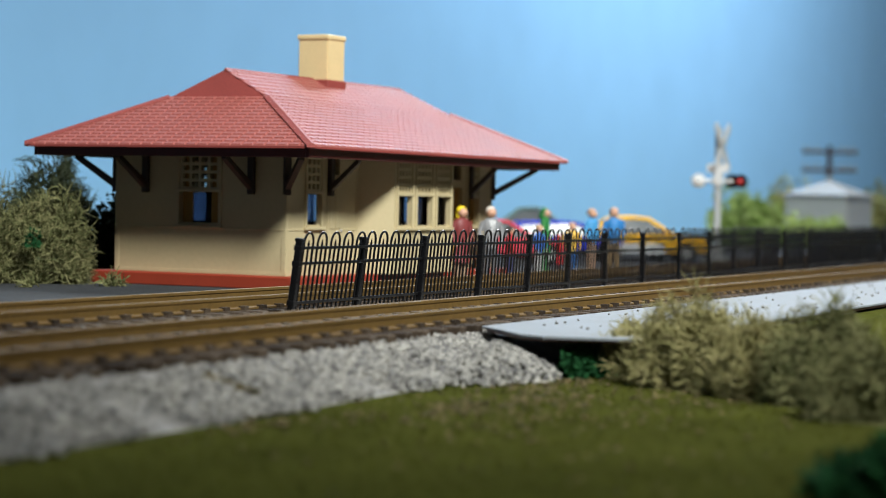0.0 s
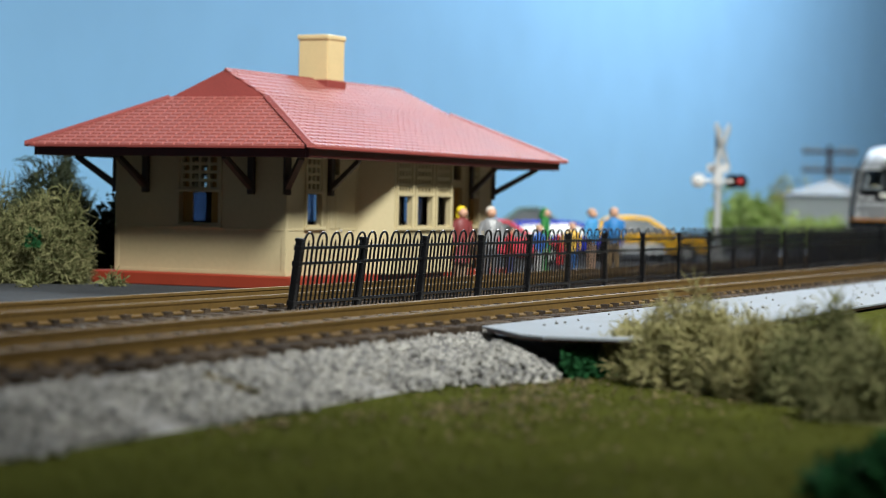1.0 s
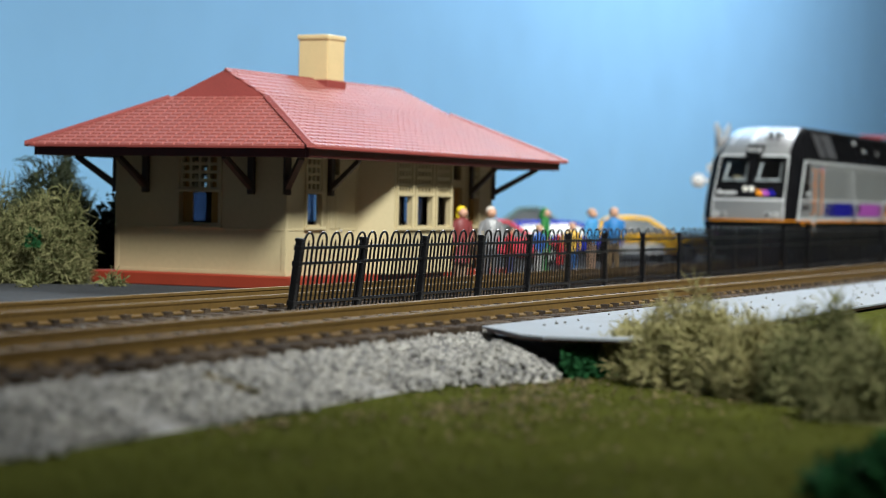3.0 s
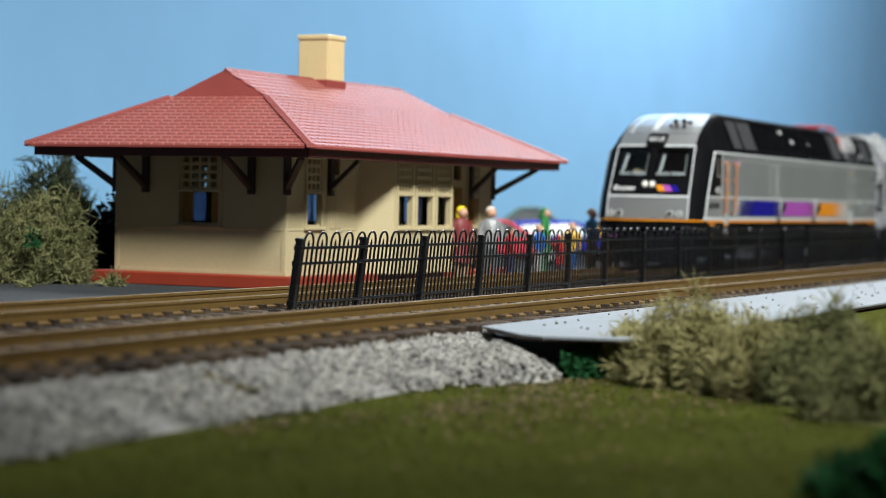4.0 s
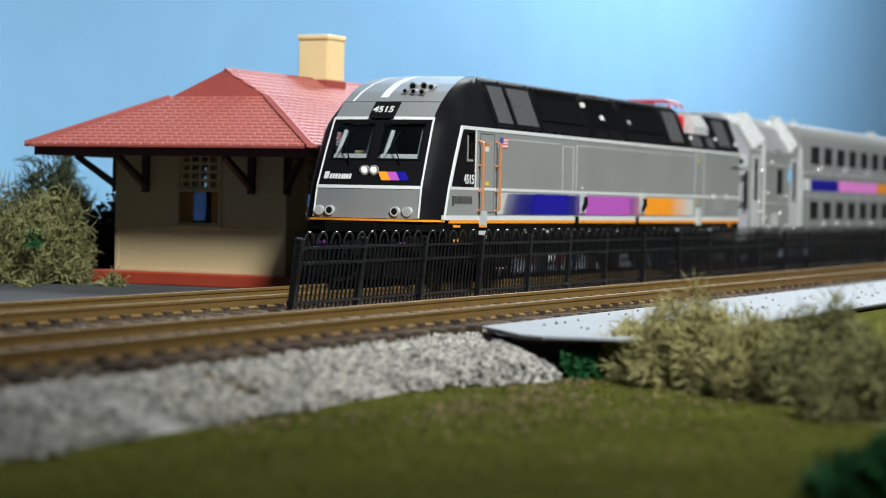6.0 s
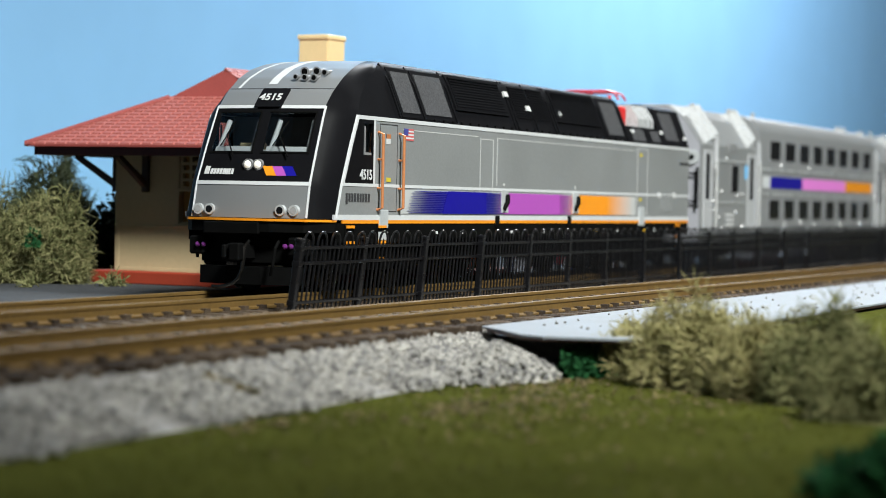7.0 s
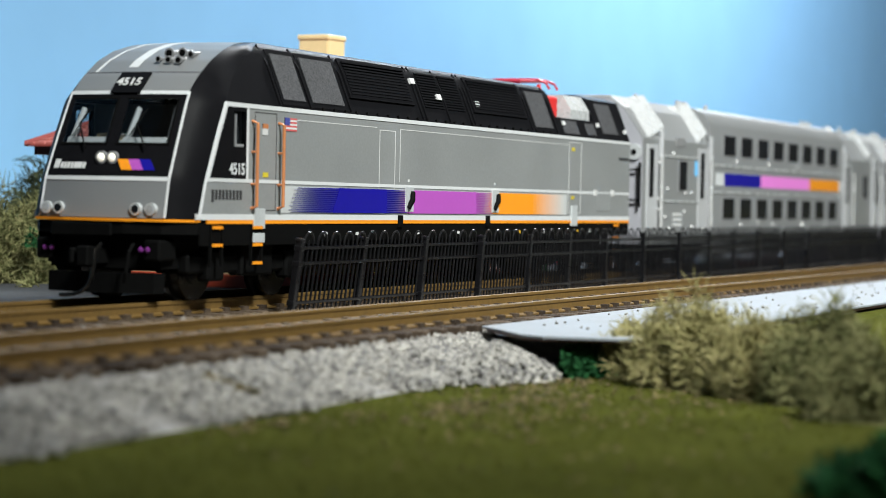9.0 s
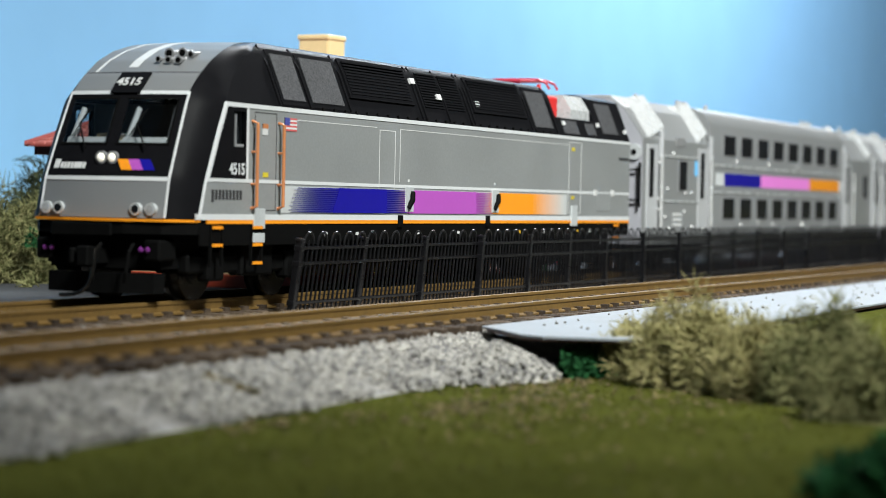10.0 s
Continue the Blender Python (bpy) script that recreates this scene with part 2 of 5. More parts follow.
# roadbed: a low bank under each track
for nm, yc in (("roadbed", 0), ("roadbed", -50)):
    bm = B()
    lo, hi = (yc - 28, yc + 24.9) if yc else (-24.9, 30)
    prism(bm, [(lo, -9.6), (hi, -9.6), (hi, -3.9), (yc - (15 if yc else 24.9), -3.9)], "x", -400, 2600)
    tagged(part(nm, bm, BED), "grey stone ballast bed under the rails", "ballast", "", "structure")


def rail_bm(x0, x1):
    bm = B()
    prism(bm, [(-1.2, -2.5), (1.2, -2.5), (1.2, -2.15), (0.35, -1.9), (0.35, -0.75), (0.55, -0.6), (0.55, -0.08), (0.4, 0), (-0.4, 0), (-0.55, -0.08), (-0.55, -0.6), (-0.35, -0.75), (-0.35, -1.9), (-1.2, -2.15)], "x", x0, x1)
    return bm


def track(yc, x0, x1, label):
    t = thing("track", label, "railway track", T(0, yc, 0), "tracks", "")
    for s in (-1, 1):
        part("rail", rail_bm(x0, x1), RAIL, t, "brown weathered steel rail", at=T(0, 8.8 * s, 0))
    bm = B()
    box(bm, -1.35, -15, -4.3, 1.35, 15, -2.5, 0.2)
    for s in (-1, 1):
        for e in (-1, 1):
            box(bm, -0.85, 8.8 * s + e * 1.35 - 0.7, -2.5, 0.85, 8.8 * s + e * 1.35 + 0.7, -1.75)
    me = mesh_of(bm, "tie", TIE)
    n = 0
    x = x0 + 3
    while x < x1 and n < 290:
        share("tie", me, t, T(x + random.uniform(-0.25, 0.25), random.uniform(-0.4, 0.4), 0, 0, 0, random.uniform(-1.2, 1.2)))
        x += 7.1
        n += 1
    return t


track(0, -330, 1700, "brown-railed track with dark ties beside the station")
track(-50, -330, 1700, "brown-railed track with dark ties on pale ballast")

bm = B()
prism(bm, [(27, -66), (18.7, -72.8), (9.4, -80.2), (7.2, -85.1), (9.0, -93.5), (11.5, -101.5), (700, -102), (700, -66)], "z", -3.0, -2.6)
platform = tagged(part("platform", bm, CONCRETE), "pale grey flat plate lying along the track", "platform", "", "structure")

bm = B()
prism(bm, [(28, -66.5), (19.2, -73.2), (9.9, -80.5), (7.8, -85.1), (9.6, -93.4), (12.0, -101.2), (690, -101.7), (690, -66.5)], "z", -3.5, -3.002)
part("underside", bm, POLEBROWN, platform, "dark brown board under the plate")
bm = B()
prism(bm, [(-100.5, -9.6), (-101.8, -4.0), (-104, -4.1), (-124, -9.55)], "x", 62, 700)
tagged(part("turf_bank", bm, GRASS), "olive green turf bank against the grey plate", "ground", "", "structure")

# ---- station ----
SL, SW, OV = 115.85, 50.5, 16.4


def lattice(x0, x1, z0, z1, nx, nz, bar=0.75):
    w, h = (x1 - x0 - bar * (nx + 1)) / nx, (z1 - z0 - bar * (nz + 1)) / nz
    return [(x0 + bar + i * (w + bar), z0 + bar + j * (h + bar), x0 + bar + i * (w + bar) + w, z0 + bar + j * (h + bar) + h) for i in range(nx) for j in range(nz)]


def window_set(wall, x0, x1, z0, z1, shutters=True):
    """Frame, sill, shutters and pane of one window, on a wall whose outer face is y 0."""
    w = new("window")
    w.parent = wall
    w.empty_display_size = 0.003
    bm = B()
    for a in ((x0 - 0.9, -0.5, z0 - 0.6, x0, 0.3, z1 + 9.4), (x1, -0.5, z0 - 0.6, x1 + 0.9, 0.3, z1 + 9.4), (x0 - 0.9, -0.6, z1, x1 + 0.9, 0.3, z1 + 0.8), (x0 - 0.9, -0.5, z1 + 9.4, x1 + 0.9, 0.3, z1 + 10.2)):
        box(bm, *a, 0.12)
    part("window_frame", bm, CREAM, w)
    bm = B()
    box(bm, x0 - 1.3, -0.9, z0 - 1.4, x1 + 1.3, 0.3, z0 - 0.6, 0.15)
    part("sill", bm, CREAM, w)
    if shutters:
        k = (x1 - x0) * 0.26
        for a, b in ((x0 + 0.05, x0 + k), (x1 - k, x1 - 0.05)):
            bm = B()
            box(bm, a, 1.25, z0 - 0.4, b, 1.75, z1 + 9.2, 0.1)
            part("shutter", bm, SHUTTER, w, "ochre shutter")
    bm = B()
    box(bm, x0 + 0.02, 1.95, z0 - 0.2, x1 - 0.02, 2.1, z1 + 0.1)
    p = part("pane", bm, PANE, w)
    p.visible_shadow = False


def bracket(st, a, b, turn, reach=13.2):
    """Brace from the wall out to the eave, pointing along -y before the turn."""
    bm = B()
    box(bm, -0.9, -1.3, 19.8, 0.9, 0.0, 29.4, 0.15)
    solid(bm, [(-0.7, -0.6, 20.6), (0.7, -0.6, 20.6), (0.7, -0.6, 22.4), (-0.7, -0.6, 22.4), (-0.7, -reach, 28.2), (0.7, -reach, 28.2), (0.7, -reach, 29.6), (-0.7, -reach, 29.6)],
          [(0, 1, 2, 3), (4, 5, 6, 7), (0, 1, 5, 4), (1, 2, 6, 5), (2, 3, 7, 6), (3, 0, 4, 7)])
    part("bracket", bm, BROWN, st, "dark brown eave bracket", at=T(a, b, 0, 0, 0, turn))


def station():
    st = thing("station", "cream plastic station house with a red tiled hip roof", "station", T(146.1, 36.4, 0, 0, 0, -2.96))
    bm = B()
    box(bm, -4.5, -4.5, -3.3, SL + 4.5, SW + 4.5, -0.0, 0.3)
    part("base", bm, BASE, st, "brick red plinth")
    # outer walls: end, front in two lengths, far end, back
    def wall(length, holes, at, wins, shutters=True):
        bm = B()
        pierced(bm, length, 30, 1.2, holes, 0.0)
        w = part("wall", bm, CREAM, st, at=at)
        bm = B()
        box(bm, 0.2, -0.14, 11.0, length - 0.2, 0.15, 11.5, 0.06)
        box(bm, 0.2, -0.08, 0.0, length - 0.2, 0.15, 0.9, 0.04)
        for c in (0.05, length - 1.25):
            box(bm, c, -0.1, 0.0, c + 1.2, 0.15, 29.8, 0.05)
        part("wall_trim", bm, CREAM, w)
        for x0, x1, z0, z1 in wins:
            window_set(w, x0, x1, z0, z1, shutters)
        return w

    def door(w, x0, x1, mat, label, inset=-0.25):
        bm = B()
        box(bm, x0 + 0.05, inset, 1.0, x1 - 0.05, inset + 0.5, 23.2, 0.1)
        for z0, z1 in ((2.2, 10.0), (11.6, 22.2)):
            for u0, u1 in ((x0 + 0.9, (x0 + x1) / 2 - 0.3), ((x0 + x1) / 2 + 0.3, x1 - 0.9)):
                box(bm, u0, inset - 0.25, z0, u1, inset + 0.1, z1, 0.12)
        d = part("door", bm, mat, w, label)
        bm = B()
        ball(bm, Vector((x1 - 0.7, inset - 0.3, 11.0)), 0.35, 8, 6)
        part("door_knob", bm, CHROME, d)

    def win(x0, x1, z0=12.6, z1=20.2, nx=5, nz=4):
        return [(x0, z0, x1, z1)] + lattice(x0, x1, z1 + 0.5, z1 + 9.4, nx, nz)
    wall(SW, win(19.5, 31.0, nx=4), T(0, SW, 0, 0, 0, -90), [(19.5, 31.0, 12.6, 20.2)])
    wall(SW, win(19.5, 31.0), T(SL, 0, 0, 0, 0, 90), [(19.5, 31.0, 12.6, 20.2)])
    w = wall(36.0, win(9.5, 16.5, nx=3) + [(20.5, 25.2, 26.0, 29.2)], T(0, 0, 0), [(9.5, 16.5, 12.6, 20.2)], False)
    door(w, 19.6, 27.0, CREAM, "cream panelled door")
    w = wall(SL - 79, win(20.4, 27.4, nx=3) + [(11.6, 25.2, 16.6, 29.2), (11.2, 1.0, 17.2, 23.0)], T(79, 0, 0), [(20.4, 27.4, 12.6, 20.2)])
    door(w, 11.2, 17.2, SHUTTER, "ochre panelled door", 0.8)
    wall(SL, win(12, 22) + win(73.5, 86, nx=4) + win(95, 104), T(SL, SW, 0, 0, 0, 180), [(12, 22, 12.6, 20.2), (73.5, 86, 12.6, 20.2), (95, 104, 12.6, 20.2)], False)
    # bay window
    wall(34.0, win(2.0, 9.6, nx=4) + win(12.6, 21.2, nx=4) + win(24.2, 32.0, nx=4), T(40.5, -8, 0), [(2.0, 9.6, 12.6, 20.2), (12.6, 21.2, 12.6, 20.2), (24.2, 32.0, 12.6, 20.2)], False)
    side = math.hypot(4.8, 8)
    ang = math.degrees(math.atan2(8, 4.8))
    bm = B()
    pierced(bm, side, 30, 1.2, [])
    part("wall", bm, CREAM, st, at=T(35.7, 0, 0, 0, 0, -ang))
    bm = B()
    pierced(bm, side, 30, 1.2, [])
    part("wall", bm, CREAM, st, at=T(74.5, -8, 0, 0, 0, ang))
    bm = B()
    box(bm, 1.3, 1.3, 0.1, SL - 1.3, SW - 1.3, 0.6)
    part("floor", bm, INSIDE, st)
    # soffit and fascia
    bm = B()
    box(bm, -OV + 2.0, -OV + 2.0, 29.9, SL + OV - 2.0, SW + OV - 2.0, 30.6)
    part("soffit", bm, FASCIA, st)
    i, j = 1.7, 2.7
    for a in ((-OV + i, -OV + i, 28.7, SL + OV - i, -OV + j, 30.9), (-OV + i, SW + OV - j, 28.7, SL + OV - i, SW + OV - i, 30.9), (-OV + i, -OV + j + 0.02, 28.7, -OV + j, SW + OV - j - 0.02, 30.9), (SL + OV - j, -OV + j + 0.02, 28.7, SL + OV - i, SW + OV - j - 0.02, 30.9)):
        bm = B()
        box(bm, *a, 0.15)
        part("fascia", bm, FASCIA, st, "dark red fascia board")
    for a, b, t, reach in ((0, 9.8, -90, 13.2), (0, 41, -90, 13.2), (0.4, 0.4, -40, 11), (20.5, 0, 0, 8.8), (100.4, 0, 0, 8.8), (SL - 0.4, 0.4, 40, 14), (SL, 41, 90, 13.2), (1, SW, 180, 13.2), (SL - 1, SW, 180, 13.2)):
        bracket(st, a, b, t, reach)
    # roof body: hip with a gablet at each end
    x0, x1, y0, y1, ze = -OV, SL + OV, -OV, SW + OV, 31.3
    g0, g1, zg, zr, gw, m = 8.0, SL - 8.0, 44.2, 51.3, 14.4, SW / 2
    r0, r1 = 10.9, SL - 10.9
    v = [(x0, y0, ze), (x1, y0, ze), (x1, y1, ze), (x0, y1, ze), (g0, m - gw, zg), (g0, m + gw, zg), (g1, m - gw, zg), (g1, m + gw, zg), (r0, m, zr), (r1, m, zr),
         (x0, y0, ze - 0.5), (x1, y0, ze - 0.5), (x1, y1, ze - 0.5), (x0, y1, ze - 0.5)]
    bm = B()
    solid(bm, v, [(0, 4, 5, 3), (1, 2, 7, 6), (4, 8, 5), (6, 7, 9), (0, 1, 6, 4), (4, 6, 9, 8), (3, 5, 7, 2), (5, 8, 9, 7), (0, 10, 11, 1), (1, 11, 12, 2), (2, 12, 13, 3), (3, 13, 10, 0), (10, 13, 12, 11)])
    roof = part("roof", bm, ROOFTRIM, st, "glossy red moulded tile roof")
    for a, b in (((x0, y0, ze), (g0, m - gw, zg)), ((x1, y0, ze), (g1, m - gw, zg)), ((x0, y1, ze), (g0, m + gw, zg)), ((x1, y1, ze), (g1, m + gw, zg))):
        a, b = Vector(a), Vector(a).lerp(Vector(b), 0.985)
        side = (b - a).cross(Vector((0, 0, 1))).normalized() * 1.25
        bm = B()
        vs = [e + o for e in (a, b) for o in (-side + Vector((0, 0, -0.25)), -side + Vector((0, 0, 0.15)), Vector((0, 0, 0.8)), side + Vector((0, 0, 0.15)), side + Vector((0, 0, -0.25)))]
        solid(bm, vs, [(0, 1, 2, 3, 4), (5, 6, 7, 8, 9), (0, 1, 6, 5), (1, 2, 7, 6), (2, 3, 8, 7), (3, 4, 9, 8), (4, 0, 5, 9)])
        part("ridge_cap", bm, ROOFTRIM, roof, "smooth red hip band")
    bm = B()
    tube(bm, ((r0, m, zr), (r1, m, zr)), 0.5, 6)
    part("ridge_cap", bm, ROOFTRIM, roof)
    # tiles in courses
    def course(p, q, r, s, rows, width):
        p, q, r, s = map(Vector, (p, q, r, s))
        nrm = (q - p).cross(s - p).normalized()
        if nrm.z < 0:
            nrm = -nrm
        out = []
        for i in range(rows):
            f0 = i / rows
            a, b = p.lerp(s, f0), q.lerp(r, f0)
            sl = (s - p).lerp(r - q, 0.5) / rows
            along = (b - a).normalized()
            sl = sl - along * sl.dot(along)
            length = (b - a).length
            k = (width * 0.5) if i % 2 else 0
            while k < length - 0.3:
                e = min(k + width - 0.14, length)
                lo = max(k, 0.0)
                out.append((a + along * lo, along * (e - lo), sl * 1.1, nrm))
                k += width
        return out

    tiles = course((x0, y1, ze), (x0, y0, ze), (g0, m - gw, zg), (g0, m + gw, zg), 15, 3.2)
    front = course((x0, y0, ze), (x1, y0, ze), (g1, m - gw, zg), (g0, m - gw, zg), 15, 3.2) + course((g0, m - gw, zg), (g1, m - gw, zg), (r1, m, zr), (r0, m, zr), 7, 3.2)

    def tile_verts(o, w, s, n):
        u = w.normalized() * 0.3
        f = s * 0.2
        return [o + n * 0.02, o + w + n * 0.02, o + w + s + n * 0.02, o + s + n * 0.02,
                o + f + u + n * 0.38, o + f + w - u + n * 0.38, o + w + s - u + n * 0.1, o + s + u + n * 0.1]
    F = [(0, 1, 5, 4), (1, 2, 6, 5), (2, 3, 7, 6), (3, 0, 4, 7), (4, 5, 6, 7)]
    single = tiles[:290]
    cache = {}
    for o, w, s, n in single:
        key = round(w.length, 1)
        if key not in cache:
            bm = B()
            for vv in [tile_verts(Vector((0, 0, 0)), w, s, n)]:
                vs = [bm.verts.new(c) for c in vv]
                for f in F:
                    bm.faces.new([vs[i] for i in f])
            bmesh.ops.recalc_face_normals(bm, faces=bm.faces)
            cache[key] = mesh_of(bm, "tile", ROOF)
        share("tile", cache[key], roof, T(*o))
    vs, fs = [], []
    for o, w, s, n in tiles[290:] + front:
        k = len(vs)
        vs += tile_verts(o, w, s, n)
        fs += [tuple(i + k for i in f) for f in F]
    soup("tile_field", vs, fs, ROOF, "", "", "stuff", parent=roof)
    # chimney
    ch = new("chimney")
    ch.parent = st
    ch.matrix_local = T(59.2, SW / 2, 0.9)
    ch.empty_display_size = 0.003
    bm = B()
    prism(bm, [(-4.6, -4.6), (4.6, -4.6), (4.6, 4.6), (-4.6, 4.6)], "z", 46, 61.5)
    bmesh.ops.bevel(bm, geom=bm.edges[:], offset=0.25, segments=2, affect="EDGES")
    part("shaft", bm, CHIM, ch, "cream stack")
    bm = B()
    box(bm, -4.95, -4.95, 61.2, 4.95, 4.95, 62.6, 0.35, 2)
    part("cap", bm, CHIM, ch)
    bm = B()
    box(bm, -5.0, -5.0, 46.0, 5.0, 5.0, 50.4, 0.2)
    part("flashing", bm, ROOFTRIM, ch, "red flashing")
    return st


station()


# ---- fence ----
def fence_panel_meshes(pitch):
    ms = {}
    bm = B()
    box(bm, -0.66, -0.66, -1.6, 0.66, 0.66, 13.0, 0.15)
    box(bm, -0.82, -0.82, 12.3, 0.82, 0.82, 13.1, 0.2)
    for z in (0.6, 8.2, 11.2):
        box(bm, -0.78, -0.78, z - 0.5, 0.78, 0.78, z + 0.5, 0.12)
    ms["post"] = mesh_of(bm, "post", FENCE)
    bm = B()
    r = 1.86
    pts = [(-r, 0, -0.9), (-r, 0, 12.1)] + [(-r * math.cos(a), 0, 12.1 + r * 1.12 * math.sin(a)) for a in [math.pi * k / 9 for k in range(1, 9)]] + [(r, 0, 12.1), (r, 0, -0.9)]
    tube(bm, pts, 0.235, 6)
    ms["hoop"] = mesh_of(bm, "hoop", FENCE, True)
    bm = B()
    tube(bm, ((0, 0, -0.9), (0, 0, 11.9)), 0.225, 6)
    tube(bm, ((0, 0, 11.9), (0, 0, 12.8)), 0.225, 6, 0.05)
    ms["picket"] = mesh_of(bm, "picket", FENCE, True)
    bm = B()
    box(bm, 0.5, -0.3, -0.27, pitch - 0.5, 0.3, 0.27, 0.08)
    ms["rail"] = mesh_of(bm, "rail", FENCE)
    return ms


PITCH = 29.8
ms = fence_panel_meshes(PITCH)
for i in range(30):
    x = 43.5 + PITCH * i
    lean = max(0.0, 7.5 - (x - 44) / 24)
    dy = 0.8 * math.sin(i * 1.3)
    fp = thing("fence_panel", "black hooped iron-style fence panel between the tracks", "fence", T(x, -19.6 + dy, -1.5, lean, 0, random.uniform(-0.6, 0.6)), "fence along the track")
    share("post", ms["post"], fp, T(0, 0, 0))
    for z in (0.6, 8.2, 11.2):
        share("rail", ms["rail"], fp, T(0, 0, z))
    n = 5
    for k in range(n):
        c = PITCH / 2 + (k - (n - 1) / 2) * 5.62
        share("hoop", ms["hoop"], fp, T(c, 0, 0))
        share("picket", ms["picket"], fp, T(c, 0, 0))


# ---- train ----
NOSE = [(15.0, 7.4, 12.9, 12.7), (22.0, 8.9, 12.8, 15.0), (30.0, 12.5, 12.55, 18.6), (36.2, 15.5, 12.3, 21.7), (38.0, 16.6, 12.3, 23.6), (41.0, 19.8, 12.3, 27.2),
        (44.0, 24.2, 12.2, 32.5), (46.2, 29.0, 11.9, 37.5), (47.6, 34.0, 11.2, 40.5), (48.4, 39.0, 10.0, 43.0), (48.8, 44.0, 8.0, 46.0)]


def nose_at(z):
    for a, b in zip(NOSE, NOSE[1:]):
        if z <= b[0]:
            k = (z - a[0]) / (b[0] - a[0])
            return [p + (q - p) * k for p, q in zip(a, b)]
    return NOSE[-1]


def slope_y(z):
    return 17.0 - max(0, z - 36.2) * 0.4 - (max(0, z - 47.2) * 1.2)


def front(u, z):
    _, xf, hw, _ = nose_at(z)
    return Vector((xf - 1.3 * (1 - u * u), u * hw, z))


def cheek(s, z, side=-1):
    _, xf, hw, xs = nose_at(z)
    k = max(0, min(1, s))
    return Vector((xf + (xs - xf) * k - 0.5 * math.sin(math.pi * k), side * (hw + (slope_y(z) - hw) * k + 0.5 * math.sin(math.pi * k)), z))


def flank(x, z, side=-1):
    return Vector((x, side * slope_y(z), z))


def skin(bm, fn, outline, n, off=0.08, back=0.3, toward=None):
    """A thin shell on a surface fn(u, v), over the outline of four corners, n[0] by n[1] quads, off proud of it."""
    a, b, c, d = [Vector(p) for p in outline]
    top, low = {}, {}
    for i in range(n[0] + 1):
        for j in range(n[1] + 1):
            p, q = i / n[0], j / n[1]
            uv = a.lerp(b, p).lerp(d.lerp(c, p), q)
            e = 0.02
            f0 = fn(*uv)
            nn = (fn(uv[0] + e, uv[1]) - f0).cross(fn(uv[0], uv[1] + e) - f0).normalized()
            if nn.dot(toward) < 0:
                nn = -nn
            top[i, j] = bm.verts.new(f0 + nn * off)
            low[i, j] = bm.verts.new(f0 - nn * back)
    fs = []
    for i in range(n[0]):
        for j in range(n[1]):
            fs.append(bm.faces.new((top[i, j], top[i + 1, j], top[i + 1, j + 1], top[i, j + 1])))
    for i in range(n[0]):
        for j, o in ((0, 0), (n[1], 0)):
            fs.append(bm.faces.new((top[i, j], top[i + 1, j], low[i + 1, j], low[i, j])))
    for j in range(n[1]):
        for i in (0, n[0]):
            fs.append(bm.faces.new((top[i, j], top[i, j + 1], low[i, j + 1], low[i, j])))
    bmesh.ops.recalc_face_normals(bm, faces=fs)
    if fs[0].normal.dot(toward) < 0:
        bmesh.ops.reverse_faces(bm, faces=fs)
    return bm


FRONT = Vector((-1, 0, 0.2))


def fpatch(name, mat, parent, u0, u1, z0, z1, off, label="", n=(8, 6), tilt=0.0, back=0.3):
    bm = B()
    skin(bm, front, [(u0, z0), (u1, z0), (u1 + tilt, z1), (u0 + tilt, z1)], n, off, back, FRONT)
    return part(name, bm, mat, parent, label, smooth=True)


def lettering(text, size, mat, parent, at, depth=0.05, name="number", shear=0.0):
    cu = bpy.data.curves.new(name, "FONT")
    cu.body, cu.size, cu.extrude = text, size * U, depth * U
    cu.align_x, cu.align_y = "CENTER", "CENTER"
    cu.offset = 0.02 * size * U
    cu.shear = shear
    tmp = new(name, cu)
    me = bpy.data.meshes.new_from_object(tmp.evaluated_get(bpy.context.evaluated_depsgraph_get()))
    bpy.data.objects.remove(tmp)
    me.materials.clear()
    me.materials.append(mat)
    return share(name, me, parent, at)


def streaked(bm, x0, x1, z0, z1, y, left, right, rows=13, slant=3.0):
    """A painted band whose ends break into fine tapering streaks over the lengths left and right."""
    h = (z1 - z0) / rows
    for i in range(rows):
        za, zb = z0 + i * h, z0 + (i + 1) * h
        zm = (za + zb) / 2
        xa = x0 + (slant * i / rows if left else 0)
        box(bm, xa, y, za, x1, y + 0.09, zb)
        for xe, d, on in ((xa, -1, left), (x1, 1, right)):
            if on:
                e = xe + d * on * (0.94 + 0.06 * (i % 2))
                a, b = h * 0.36, h * 0.07
                solid(bm, [(xe, y, zm - a), (xe, y, zm + a), (e, y, zm + b), (e, y, zm - b), (xe, y + 0.09, zm - a), (xe, y + 0.09, zm + a), (e, y + 0.09, zm + b), (e, y + 0.09, zm - b)],
                      [(0, 1, 2, 3), (4, 5, 6, 7), (0, 3, 7, 4), (1, 2, 6, 5)])
    return bm


def wheelset(parent, x, r=6.2):
    ws = new("wheelset")
    ws.parent = parent
    ws.matrix_local = T(x, 0, r)
    ws.empty_display_size = 0.002
    for s in (-1, 1):
        bm = B()
        tube(bm, ((0, s * 7.4, 0), (0, s * 8.2, 0)), r + 0.7, 24)
        tube(bm, ((0, s * 8.2, 0), (0, s * 10.2, 0)), r, 24)
        tube(bm, ((0, s * 10.2, 0), (0, s * 10.6, 0)), r * 0.55, 16)
        part("wheel", bm, WHEEL, ws, smooth=True)
    bm = B()
    tube(bm, ((0, -8, 0), (0, 8, 0)), 1.2, 8)
    part("axle", bm, MATT, ws)


